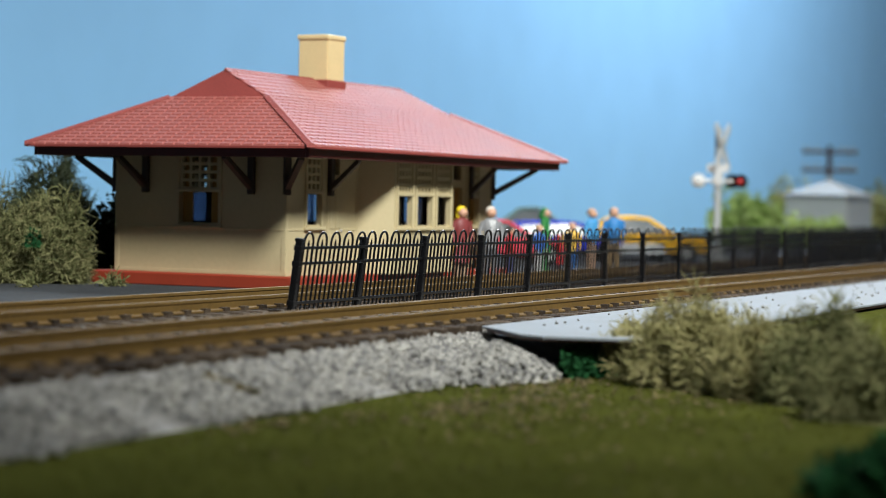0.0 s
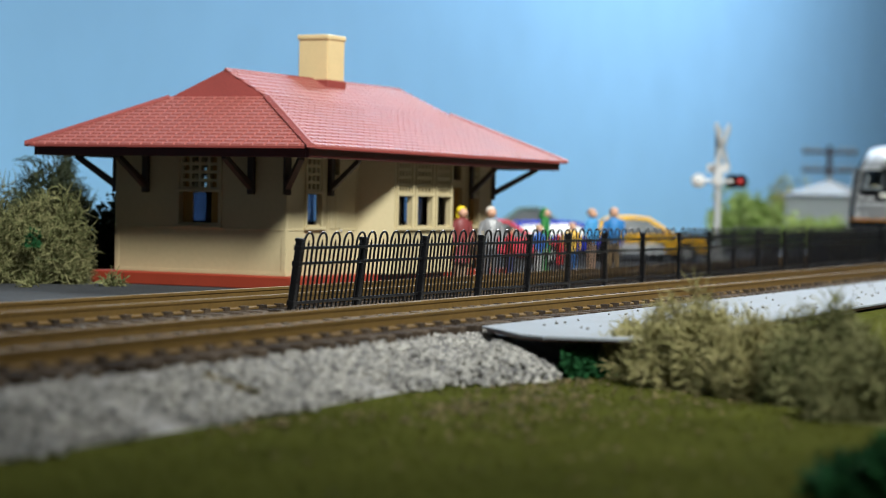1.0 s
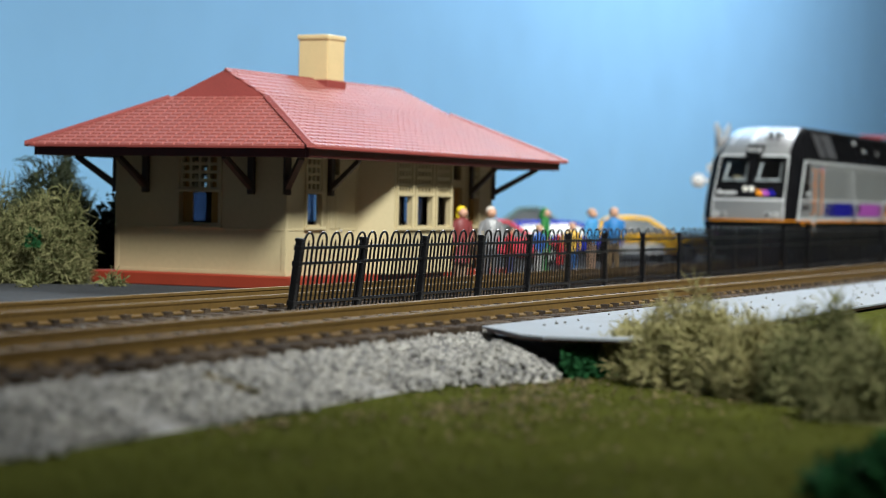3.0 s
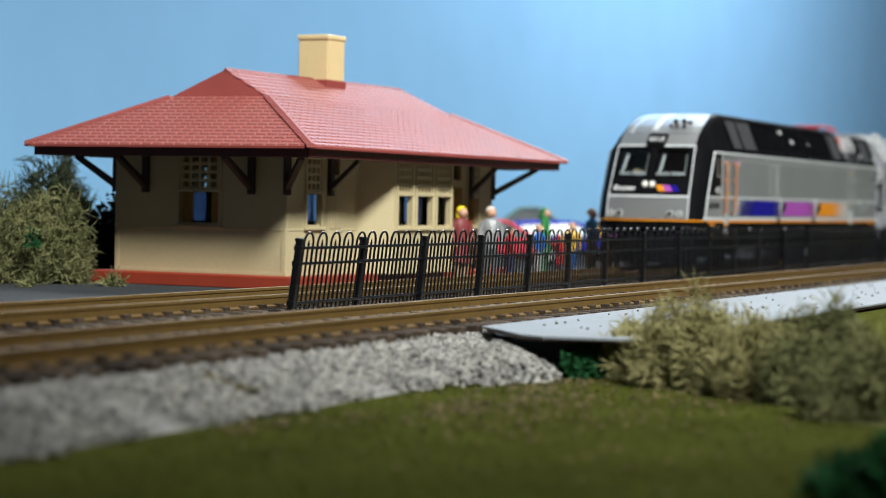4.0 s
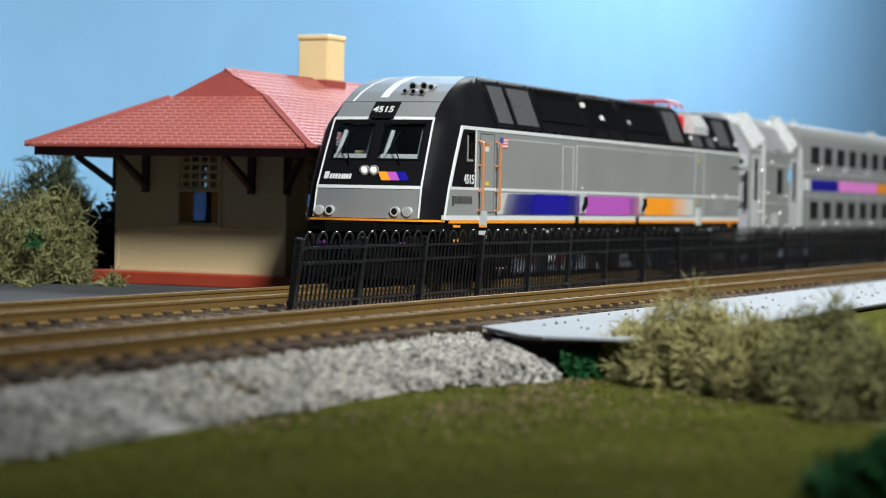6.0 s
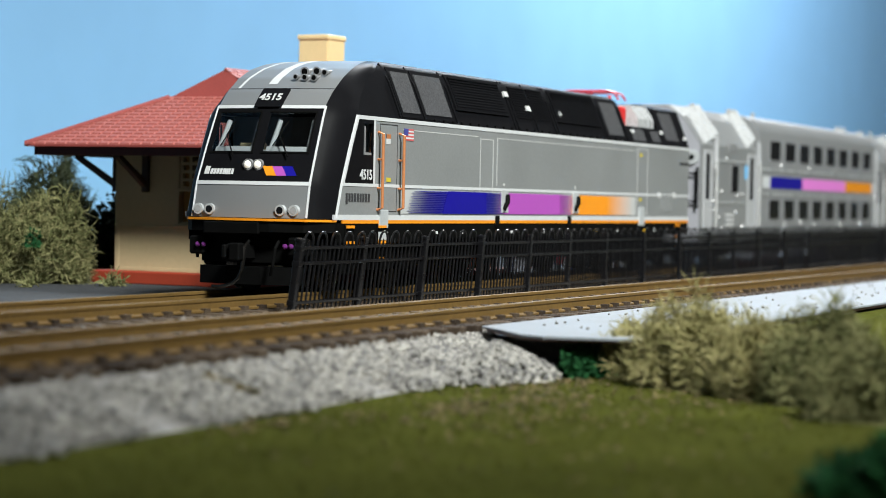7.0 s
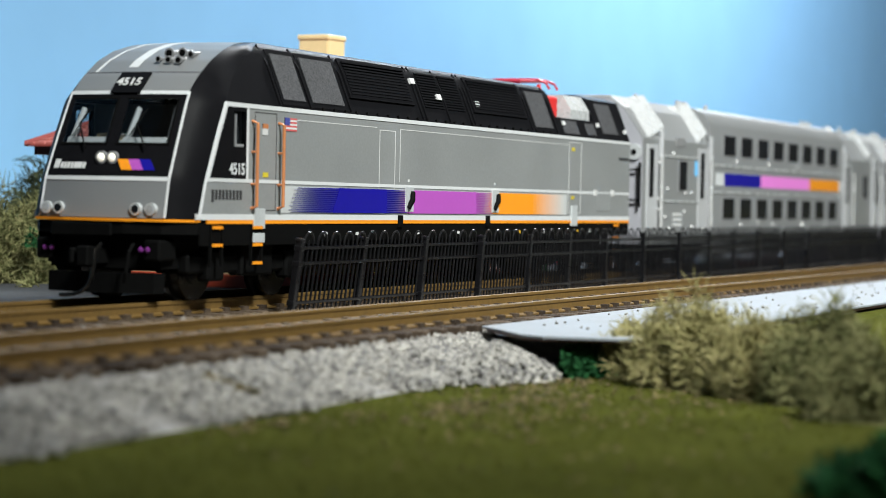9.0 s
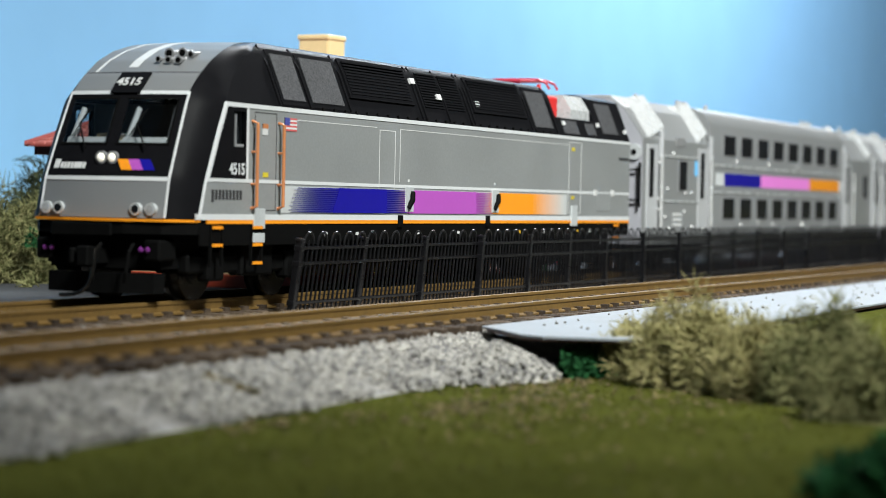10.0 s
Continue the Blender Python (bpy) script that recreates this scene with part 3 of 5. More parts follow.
WHEEL = material("wheel_steel", (0.06, 0.056, 0.052), 0.25, metal=0.9, vary=0.3)
LABELWHITE = material("label_white", (0.55, 0.55, 0.55), 0.5, vary=0.1)
LINEGREY = material("panel_line", (0.5, 0.5, 0.5), 0.45, vary=0.1)
LABELYELLOW = material("label_yellow", (0.5, 0.4, 0.03), 0.5, vary=0.2)
DARKLINE = material("dark_line", (0.03, 0.03, 0.033), 0.5, vary=0.2)
PALE = material("pale_silver", (0.46, 0.47, 0.47), 0.38, metal=0.1, vary=0.05)
FADE = [material("fading_orange", [a + (b - a) * (k + 0.5) / 10 for a, b in zip((0.72, 0.25, 0.012), (0.46, 0.47, 0.47))], 0.4, vary=0.05) for k in range(10)]
DASH = material("dash_grey", (0.4, 0.4, 0.41), 0.5)
JEWEL = material("jewel_purple", (0.12, 0.02, 0.14), 0.3)
FLAGRED = material("flag_red", (0.5, 0.1, 0.1), 0.5)
FLAGBLUE = material("flag_blue", (0.05, 0.06, 0.25), 0.5)
PANTO = material("pantograph_red", (0.35, 0.02, 0.04), 0.4, vary=0.2)
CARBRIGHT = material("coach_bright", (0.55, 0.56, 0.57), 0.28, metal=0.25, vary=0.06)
ROADGREY = material("grey_plate", (0.2, 0.2, 0.205), 0.45, vary=0.2)


def loco():
    L = thing("locomotive", "silver and black model locomotive with blue, purple and orange side stripes", "locomotive", T(0, 0, 0))
    bm = B()
    prism(bm, [(12.7, 15), (15, 22), (15.1, 22.4), (30.5, 22.4), (30.5, 36.2), (246, 36.2), (246, 15)], "y", -17, 17)
    body = part("body", bm, SILVER, L, "silver painted body")
    # black roof with the sloping flanks
    lv = [36.2, 38.0, 41.0, 44.0, 46.2, 47.6, 48.4, 48.8]
    bm = B()
    rows = []
    for z in lv:
        rows.append([bm.verts.new((nose_at(z)[3], -slope_y(z), z)), bm.verts.new((193, -slope_y(z), z)), bm.verts.new((193, slope_y(z), z)), bm.verts.new((nose_at(z)[3], slope_y(z), z))])
    for a, b in zip(rows, rows[1:]):
        bm.faces.new((a[0], a[1], b[1], b[0]))
        bm.faces.new((a[1], a[2], b[2], b[1]))
        bm.faces.new((a[2], a[3], b[3], b[2]))
    bm.faces.new(rows[-1])
    bmesh.ops.recalc_face_normals(bm, faces=bm.faces)
    roof = part("roof", bm, BLACK, L, "satin black roof", smooth=True)
    # rear roof: low deck with parapets and an end hood
    bm = B()
    for s in (-1, 1):
        prism(bm, [(s * 17, 36.2), (s * 15.2, 41), (s * 13.2, 41), (s * 13.2, 36.2)], "x", 193, 224)
    prism(bm, [(-17, 36.2), (-12.8, 47), (-9, 48.2), (9, 48.2), (12.8, 47), (17, 36.2)], "x", 222, 246)
    box(bm, 192, -14, 36.2, 223, 14, 37.2)
    part("rear_roof", bm, BLACK, roof)
    for a in ((196, 207, 37.0, 40.4), (213, 220, 37.2, 40.2), (226, 238, 38, 46)):
        for s in (-1, 1):
            bm = B()
            skin(bm, lambda x, z: flank(x, z, s), [(a[0], a[2]), (a[1], a[2]), (a[1], a[3]), (a[0], a[3])], (1, 1), 0.12, 0.3, Vector((0, s, 0.3)))
            part("grille", bm, MESHGREY, roof, "dark grey mesh grille")
    bm = B()
    prism(bm, [(-13.6, 37.2), (-13.6, 43.6), (-11.2, 47.4), (-3.5, 47.4), (-3.5, 37.2)], "x", 208, 222)
    part("equipment_box", bm, CARBRIGHT, roof, "bright silver equipment box")
    bm = B()
    prism(bm, [(3.5, 37.2), (3.5, 47.4), (11.2, 47.4), (13.6, 43.6), (13.6, 37.2)], "x", 208, 222)
    part("equipment_box", bm, CARBRIGHT, roof, "bright silver equipment box")
    pan = new("pantograph")
    pan.parent = roof
    pan.empty_display_size = 0.002
    bm = B()
    for y in (-6, 6):
        tube(bm, ((190, y, 46.2), (190, y, 50.0), (208, y * 0.9, 50.9)), 0.45, 6)
    tube(bm, ((208, -7, 50.9), (208, 7, 50.9)), 0.45, 6)
    tube(bm, ((190, -6.5, 49.9), (190, 6.5, 49.9)), 0.5, 6)
    part("arm_frame", bm, PANTO, pan, "dark red folded frame")
    for x in (203, 209):
        bm = B()
        tube(bm, ((x, -9.5, 48.6), (x, -8.5, 50.2), (x, -6, 51.2), (x, 6, 51.2), (x, 8.5, 50.2), (x, 9.5, 48.6)), 0.34, 6)
        part("contact_strip", bm, PANTO, pan, "dark red bowed contact strip")
    for y in (-8.5, 8.5):
        bm = B()
        box(bm, 196, y - 3.4, 41.0, 203, y + 3.4, 46.6, 0.5)
        tube(bm, ((198.0, y, 46), (198.0, y, 49.6)), 0.6, 8)
        part("arm_base", bm, RED, pan, "bright red base")
    bm = B()
    for y in (-8.5, 8.5):
        for z in (37.6, 38.8, 40.0):
            tube(bm, ((199.5, y, z), (199.5, y, z + 0.7)), 1.7, 12)
        tube(bm, ((199.5, y, 37.2), (199.5, y, 41.2)), 1.0, 10)
    part("insulator", bm, ROADGREY, roof, "ribbed grey insulators")
    # flank panels on the roof slope
    def slab(name, mat, x0, x1, z0, z1, off, label="", n=(1, 3), lean=1.2, s=-1):
        bm = B()
        skin(bm, lambda x, z: flank(x, z, s), [(x0 + lean * (z1 - z0) * 0.0, z0), (x1, z0), (x1, z1), (x0, z1)], n, off, 0.3, Vector((0, s, 0.4)))
        return part(name, bm, mat, roof, label)
    for s in (-1, 1):
        for x0, x1 in ((44.5, 54.0), (56.5, 71.0), (176.0, 188.5)):
            slab("panel_frame", BLACK, x0 - 0.7, x1 + 0.7, 36.8, 47.4, 0.18, s=s)
            slab("screen", MESHGREY, x0 + 0.3, x1 - 0.3, 37.8, 46.6, 0.3, "grey speckled mesh screen", s=s)
        for x0, x1 in ((74.5, 106.0), (139.0, 172.0)):
            slab("hatch", BLACK, x0, x1, 39.6, 47.5, 0.45, s=s)
            bm = B()
            for k in range(11):
                z = 40.4 + k * 0.64
                skin(bm, lambda x, z: flank(x, z, s), [(x0 + 1, z), (x1 - 1, z), (x1 - 1, z + 0.3), (x0 + 1, z + 0.3)], (1, 1), 0.6, 0.2, Vector((0, s, 0.4)))
            part("louvre_field", bm, BLACK, roof)["kind"] = "stuff"
        for x0, x1 in ((112, 122.5), (124, 134)):
            bm = B()
            for k in range(13):
                z = 39.6 + k * 0.6
                skin(bm, lambda x, z: flank(x, z, s), [(x0, z), (x1, z), (x1, z + 0.28), (x0, z + 0.28)], (1, 1), 0.25, 0.2, Vector((0, s, 0.4)))
            part("louvre_field", bm, BLACK, roof)["kind"] = "stuff"
        for x in (42.5, 55.2, 73.0, 108.5, 110.5, 123.2, 135.5, 137.5, 173.5, 190.5):
            slab("rib", BLACK, x - 0.25, x + 0.25, 36.6, 48.0, 0.4, s=s)
        for x, z in ((107.5, 44.4), (119.5, 41.5), (146 - 5, 41.0), (196, 39), (222, 39.5), (243, 38.5)):
            slab("roof_label", LABELWHITE, x, x + (2.2 if x < 190 else 1.5), z, z + (1.2 if x < 190 else 0.9), 0.55, "small white notice", (1, 1), s=s)
        for k in range(26):
            slab("clip", MATT, 60 + k * 5.0, 60.7 + k * 5.0, 36.4, 36.9, 0.5, "", (1, 1), s=s)
    # nose
    fpatch("nose", NOSESILVER, L, -1, 1, 15, 21.7, 0.0, "silver lower nose")
    fpatch("brow", NOSESILVER, L, -1, 1, 37.8, 48.8, 0.0, "silver brow", (12, 30))
    bm = B()
    for u0, u1, z0, z1, n in ((-1, 1, 21.7, 28.4, (12, 4)), (-1, 1, 36.4, 37.8, (12, 1)), (0.88, 1, 28.4, 36.4, (1, 6)), (-0.1, 0.1, 28.4, 36.4, (2, 6)), (-1, -0.88, 28.4, 36.4, (1, 6))):
        skin(bm, front, [(u0, z0), (u1, z0), (u1, z1), (u0, z1)], n, 0.0, 0.3, FRONT)
    mask = part("mask", bm, BLACK, L, "gloss black windscreen surround", smooth=True)
    fpatch("white_line", WHITE, L, -1, 1, 21.6, 22.3, 0.12, "white trim line", (12, 1))
    fpatch("white_line", WHITE, L, 0.2, 1, 37.3, 37.95, 0.12, "white trim line", (6, 1))
    fpatch("white_line", WHITE, L, -1, -0.2, 37.3, 37.95, 0.12, "white trim line", (6, 1))
    fpatch("brow_stripe", WHITE, L, 0.78, 0.83, 41.7, 48.2, 0.06, "white brow stripe", (2, 24), -0.12)
    fpatch("brow_stripe", WHITE, L, 0.1, 0.26, 42.6, 48.5, 0.06, "white brow stripe", (3, 24), -0.02)
    bm = B()
    skin(bm, front, [(-1, 41.5), (1, 41.5), (1, 41.65), (-1, 41.65)], (10, 1), 0.04, 0.2, FRONT)
    part("seam", bm, DARKLINE, L)
    for s in (-1, 1):
        bm = B()
        skin(bm, lambda k, z: cheek(k, z, s), [(0, 15), (1, 15), (1, 48.8), (0, 48.8)], (4, 30), 0.0, 0.2, Vector((-1, s, 0.3)))
        part("cheek", bm, BLACK, L, "black corner panel", smooth=True)
        bm = B()
        tube(bm, [cheek(0.02, 15.1 + k * 22.7 / 16, s) + Vector((-0.02, s * 0.02, 0)) for k in range(17)], 0.26, 6)
        part("edge_trim", bm, WHITE, L, "white edge line")
    for sgn in (1, -1):
        w = new("windscreen")
        w.parent = L
        w.empty_display_size = 0.002
        a, b = (0.1, 0.88) if sgn > 0 else (-0.88, -0.1)
        fpatch("pane", CABGLASS, w, a, b, 28.4, 36.4, 0.05, "clear windscreen pane")
        fpatch("dash", WHITE, w, a + 0.05, b - 0.03, 28.5, 29.7, -0.6, "light grey dashboard edge", (6, 2), 0.0, 1.6)
        # Pale upright bars just behind the side edges of the pane.
        bm = B()
        tube(bm, [front(b - 0.09 - 0.008 * k, 29.2 + k * 0.8) + Vector((1.3, 0, 0)) for k in range(8)], 0.52, 8)
        part("windscreen_pillar", bm, WHITE, w, "pale upright bar behind the windscreen", smooth=True)
        bm = B()
        tube(bm, [front(a + 0.06, 29.2 + k * 0.8) + Vector((1.3, 0, 0)) for k in range(8)], 0.3, 8)
        part("windscreen_pillar", bm, DASH, w, "pale upright bar behind the windscreen", smooth=True)
        fpatch("gasket", MATT, w, a - 0.03, b + 0.03, 36.4, 36.8, 0.14, "", (6, 1))
        fpatch("gasket", MATT, w, a - 0.03, b + 0.03, 28.0, 28.4, 0.14, "", (6, 1))
        fpatch("gasket", MATT, w, a - 0.03, a, 28.0, 36.8, 0.14, "", (1, 6))
        bm = B()
        c = (a + b) / 2
        p, q, r = front(c - 0.1, 27.2), front(c + 0.12, 31.6), front(c + 0.02, 34.4)
        o = Vector((-0.7, 0, 0.2))
        tube(bm, (p + o, q + o * 1.2), 0.16, 6)
        tube(bm, (q + o * 1.2, r + o), 0.12, 6)
        tube(bm, (front(c + 0.2, 29.3) + o, r + o * 0.8), 0.12, 6)
        part("wiper", bm, MATT, w)
    # cab fittings behind the glass
    for y in (-5.5, 5.5):
        bm = B()
        box(bm, 22.5, y - 2.2, 22.4, 26.5, y + 2.2, 25.4, 0.6, 2)
        box(bm, 25.6, y - 2.2, 24.8, 27.0, y + 2.2, 29.4, 0.6, 2)
        part("driver_seat", bm, SEAT, L, "grey cab seat")
    bm = B()
    prism(bm, [(17.0, 22.4), (17.0, 27.6), (18.0, 29.0), (21.5, 28.2), (21.5, 22.4)], "y", -11.2, 11.2)
    part("control_desk", bm, WHITE, L, "pale grey control desk")
    bm = B()
    box(bm, 18.2, 3.2, 28.2, 20.8, 8.4, 30.4, 0.3)
    part("desk_console", bm, CREAM, L, "tan desk console")
    bm = B()
    box(bm, 30.0, -16.4, 22.45, 30.45, 16.4, 36.1)
    part("cab_bulkhead", bm, ROADGREY, L, "dark cab rear wall")
    nb = fpatch("number_board", BLACK, L, -0.25, 0.25, 37.4, 41.2, 0.5, "black number board", (3, 3))
    c = front(0, 39.4)
    lettering("4515", 2.6, LABELWHITE, nb, Matrix.Translation((c + Vector((-0.75, 0, 0.25))) * U) @ pose(0, 0, 0, 90 - 43, 0, -90))
    for u in (-0.09, 0.09):
        c = front(u, 25.7)
        bm = B()
        tube(bm, (c + Vector((0.3, 0, 0)), c + Vector((-0.5, 0, 0))), 1.16, 20)
        h = part("headlight_bezel", bm, ROADGREY, L, "grey headlight ring", smooth=True)
        bm = B()
        ball(bm, c + Vector((-0.25, 0, 0)), 0.84, 16, 10)
        part("headlight", bm, BEAM, h, "lit round headlight", smooth=True)
    bm = B()
    for k, u in enumerate((0.9, 0.85, 0.78, 0.72, 0.66, 0.6, 0.54, 0.49, 0.44, 0.38)):
        hgt = 1.6 if k < 2 else 1.1
        skin(bm, front, [(u - 0.038, 23.7), (u + 0.005, 23.7), (u + 0.0, 23.7 + hgt), (u - 0.043, 23.7 + hgt)], (1, 1), 0.1, 0.2, FRONT)
    part("lettering_bar", bm, LABELWHITE, mask, "white lettering bars")
    for k, m in enumerate((ORANGE, PURPLE, BLUE)):
        u = -0.27 - k * 0.17
        fpatch("stripe_mark", m, mask, u - 0.17, u, 23.5, 25.4, 0.1, ("orange", "purple", "blue")[k] + " slanted mark", (1, 1), 0.1)
    for u in (0.88, 0.66, -0.6, -0.82):
        c = front(u, 16.6)
        bm = B()
        tube(bm, (c + Vector((0.4, 0, 0)), c + Vector((-0.7, 0, 0))), 1.1, 16)
        ml = part("marker_light", bm, GALV, L, "round grey marker light", smooth=True)
        bm = B()
        tube(bm, (c + Vector((-0.6, 0, 0)), c + Vector((-0.76, 0, 0))), 0.72, 14)
        part("lens", bm, WINDOW if abs(u) < 0.7 else CHROME, ml)
    for y, z, r in ((-3.6, 44.8, 1.0), (-6.2, 44.9, 0.95), (-8.2, 44.6, 0.7), (-2.7, 43.6, 0.6), (-4.8, 43.5, 0.7), (-6.9, 43.4, 0.75)):
        c = front(y / 12.2, z) + Vector((0, 0, 0.55))
        bm = B()
        tube(bm, (c + Vector((3.2, 0, 0.5)), c + Vector((0.4, 0, 0.1))), r * 0.35, 12, r * 0.55)
        tube(bm, (c + Vector((0.4, 0, 0.1)), c + Vector((-0.7, 0, 0))), r * 0.55, 14, r)
        tube(bm, (c + Vector((-0.7, 0, 0)), c + Vector((-0.95, 0, 0))), r, 14)
        hn = part("horn", bm, ROADGREY, L, "grey metal air horn", smooth=True)
        bm = B()
        tube(bm, (c + Vector((-0.9, 0, 0)), c + Vector((-1.0, 0, 0))), r * 0.68, 12)
        part("horn_mouth", bm, MATT, hn, "dark horn mouth")
    # pilot
    pil = new("pilot")
    pil.parent = L
    pil.empty_display_size = 0.002
    bm = B()
    prism(bm, [(7.0, -12.8), (5.0, -6), (4.6, 0), (5.0, 6), (7.0, 12.8), (12.5, 17), (22, 17), (22, -17), (12.5, -17)], "z", 12.2, 14.2)
    prism(bm, [(9.0, -11.5), (7.5, 0), (9.0, 11.5), (20, 13), (20, -13)], "z", 6.0, 12.2)
    prism(bm, [(7.5, -11.0), (5.6, -4), (5.6, 4), (7.5, 11.0), (10.5, 11.5), (10.5, -11.5)], "z", 1.6, 5.2)
    box(bm, 6.2, -13, 7.4, 12, -9.5, 11.2, 0.4)
    box(bm, 6.2, 9.5, 7.4, 12, 13, 11.2, 0.4)
    part("plow", bm, MATT, pil, "matt black pilot and plough")
    bm = B()
    prism(bm, [(6.6, -13.4), (4.6, -6), (4.2, 0), (4.6, 6), (6.6, 13.4), (12.2, 17.1), (13, 17.1), (13, -17.1), (12.2, -17.1)], "z", 14.4, 14.85)
    part("sill_line", bm, ORANGE, pil, "orange sill edge")
    bm = B()
    box(bm, 4.3, -4.0, 11.7, 5.2, 8.6, 14.15, 0.2)
    part("buffer_plate", bm, MATT, pil, "dark grey plate")
    bm = B()
    box(bm, 1.5, -1.6, 6.6, 8, 1.6, 9.8, 0.3)
    box(bm, 0.2, -2.0, 6.4, 2.4, 0.4, 10.0, 0.3)
    box(bm, 0.4, 1.2, 6.8, 2.2, 2.2, 9.6, 0.3)
    part("coupler", bm, MATT, pil, "black knuckle coupler")
    for y0, m in ((1.8, CHROME), (-1.5, MATT), (-8.2, MATT)):
        bm = B()
        tube(bm, [(5.2, y0 - 3.2, 10.2), (3.0, y0 - 3.4, 9.0), (2.4, y0 - 3.5, 6.5), (2.3, y0 - 3.3, 4.5), (2.35, y0 - 2.6, 3.0), (2.5, y0 - 1.2, 1.9), (2.7, y0 + 0.6, 1.3), (2.9, y0 + 2.4, 1.1), (3.2, y0 + 3.8, 1.1)] if m is CHROME else [(5.2, y0, 10.4), (3.8, y0, 9), (3.4, y0 + 0.3, 5.5), (4.0, y0 + 1.0, 3.6)], 0.36, 8)
        part("air_hose", bm, WHEEL if m is CHROME else m, pil, "bright bent hose" if m is CHROME else "")
    for y in (-10.6, -9.2, 9.4, 10.8):
        bm = B()
        ball(bm, Vector((6.0, y, 9.4)), 0.55, 8, 6)
        part("lamp_jewel", bm, JEWEL, pil, "small purple jewel")
    # flanks
    for s in (-1, 1):
        y = s * 17
        def plate(name, mat, x0, z0, x1, z1, proud=0.1, label="", parent=L, bevel=0.0):
            bm = B()
            box(bm, x0, min(y - s * 0.2, y + s * proud), z0, x1, max(y - s * 0.2, y + s * proud), z1, bevel)
            return part(name, bm, mat, parent, label)
        plate("white_line", WHITE, 15.0, 21.75, 246, 22.4, 0.1, "white waist line")
        plate("white_line", WHITE, 21.6, 35.55, 246, 36.35, 0.14, "white cant line")
        plate("sill_line", WHITE, 11.6, 14.85, 246, 15.9, 0.18, "white sill line")
        plate("sill_line", ORANGE, 15.5, 14.15, 246, 14.85, 0.16, "orange sill line")
        bm = B()
        tube(bm, [Vector((nose_at(z)[3] - 0.1, y + s * 0.05, z)) for z in (15, 18, 22, 26, 30, 33, 36.2)], 0.3, 6)
        part("edge_trim", bm, WHITE, L, "white edge line")
        bm = B()
        ya, yb = y - s * 0.8, y + s * 0.12
        edge = [(nose_at(z)[3] + 0.95, z) for z in (22.4, 26.0, 30.0, 33.0, 36.15)]
        xw = 24.6 if s < 0 else 23.4
        prism(bm, edge + [(xw, 36.15), (xw, 22.4)], "y", ya, yb)
        for x0, z0, x1, z1 in ((xw, 22.4, 29.4, 28.2), (xw, 34.8, 29.4, 36.15), (29.1, 28.2, 29.4, 34.8)):
            box(bm, x0, min(ya, yb), z0, x1, max(ya, yb), z1)
        cw = part("cab_window", bm, BLACK, L, "black cab side window panel")
        bm = B()
        prism(bm, [(nose_at(z)[3], z) for z in (22.4, 26.0, 30.0, 33.0, 36.15)] + edge[::-1], "y", y - s * 0.6, y + s * 0.16)
        part("window_edge", bm, WHITE, cw, "white window edge")
        plate("pane", CABGLASS, xw, 28.2, 29.1, 34.8, -0.1, "clear cab side pane", cw)
        plate("sliding_frame", ROADGREY, 25.3, 28.3, 25.7, 34.2, 0.05, "grey sliding frame", cw)
        plate("sliding_frame", ROADGREY, 25.7, 28.3, 28.5, 28.8, 0.05, "grey sliding frame", cw)
        bm = B()
        box(bm, 29.4, min(y - s * 0.8, y), 22.4, 30.5, max(y - s * 0.8, y), 36.15)
        part("cab_post", bm, SILVER, L)
        plate("window_post", WHITE, 29.4, 22.4, 30.3, 35.6, 0.13, "white window post")
        for x in (31.7, 42.0):
            bm = B()
            yy = y + s * 1.2
            tube(bm, [(x, y, 33.2), (x, yy, 32.8), (x, yy, 17.4), (x, y, 17.0)], 0.33, 8)
            for z in (21.5, 27.5):
                tube(bm, [(x, y, z), (x, yy, z)], 0.25, 6)
            part("handrail", bm, COPPER, L, "copper coloured handrail")
        # panel outlines
        for x0, z0, x1, z1, m in ((32.6, 16.6, 41.2, 35.0, DARKLINE), (86.4, 19.2, 94.2, 33.7, LINEGREY), (44.0, 23.0, 85.0, 34.2, LINEGREY), (96.5, 23.0, 197.5, 34.2, LINEGREY), (198.6, 16.6, 207.6, 34.9, LINEGREY)):
            bm = B()
            w = 0.17
            a, b = sorted((y - s * 0.1, y + s * 0.06))
            box(bm, x0, a, z1 - w, x1, b, z1)
            if m is not LINEGREY or x1 - x0 < 20:
                box(bm, x0, a, z0, x1, b, z0 + w)
                box(bm, x0, a, z0 + w, x0 + w, b, z1 - w)
                box(bm, x1 - w, a, z0 + w, x1, b, z1 - w)
            elif x0 > 90:
                box(bm, x0, a, z0, x0 + w, b, z1 - w)
            part("panel_line", bm, m, L)
        # stripes
        yo = y + s * 0.1
        if s < 0:
            plate("pale_band", PALE, 43.5, 16.25, 197.5, 21.35, 0.06, "pale silver band under the stripes")
            for m, x0, x1, lft, rgt, dy, lab in ((ORANGE, 150, 174, 14, 0, 0.05, "orange stripe"), (PURPLE, 101, 138, 10, 11, 0.1, "purple stripe"), (BLUE, 65, 90, 19, 11, 0.15, "blue stripe")):
                bm = B()
                streaked(bm, x0, x1, 16.3, 21.3, yo - dy, lft, rgt)
                part("stripe", bm, m, L, lab)
            for k in range(10):
                plate("fade_step", FADE[k], 174 + k * 2.1, 16.3, 176.1 + k * 2.1, 21.3, 0.14, "fading orange paint")
        else:
            for m, x0, x1, lab in ((ORANGE, 140, 176, "orange stripe"), (PURPLE, 97, 139.9, "purple stripe"), (BLUE, 60, 96.9, "blue stripe")):
                plate("stripe", m, x0, 16.3, x1, 21.3, 0.1, lab)
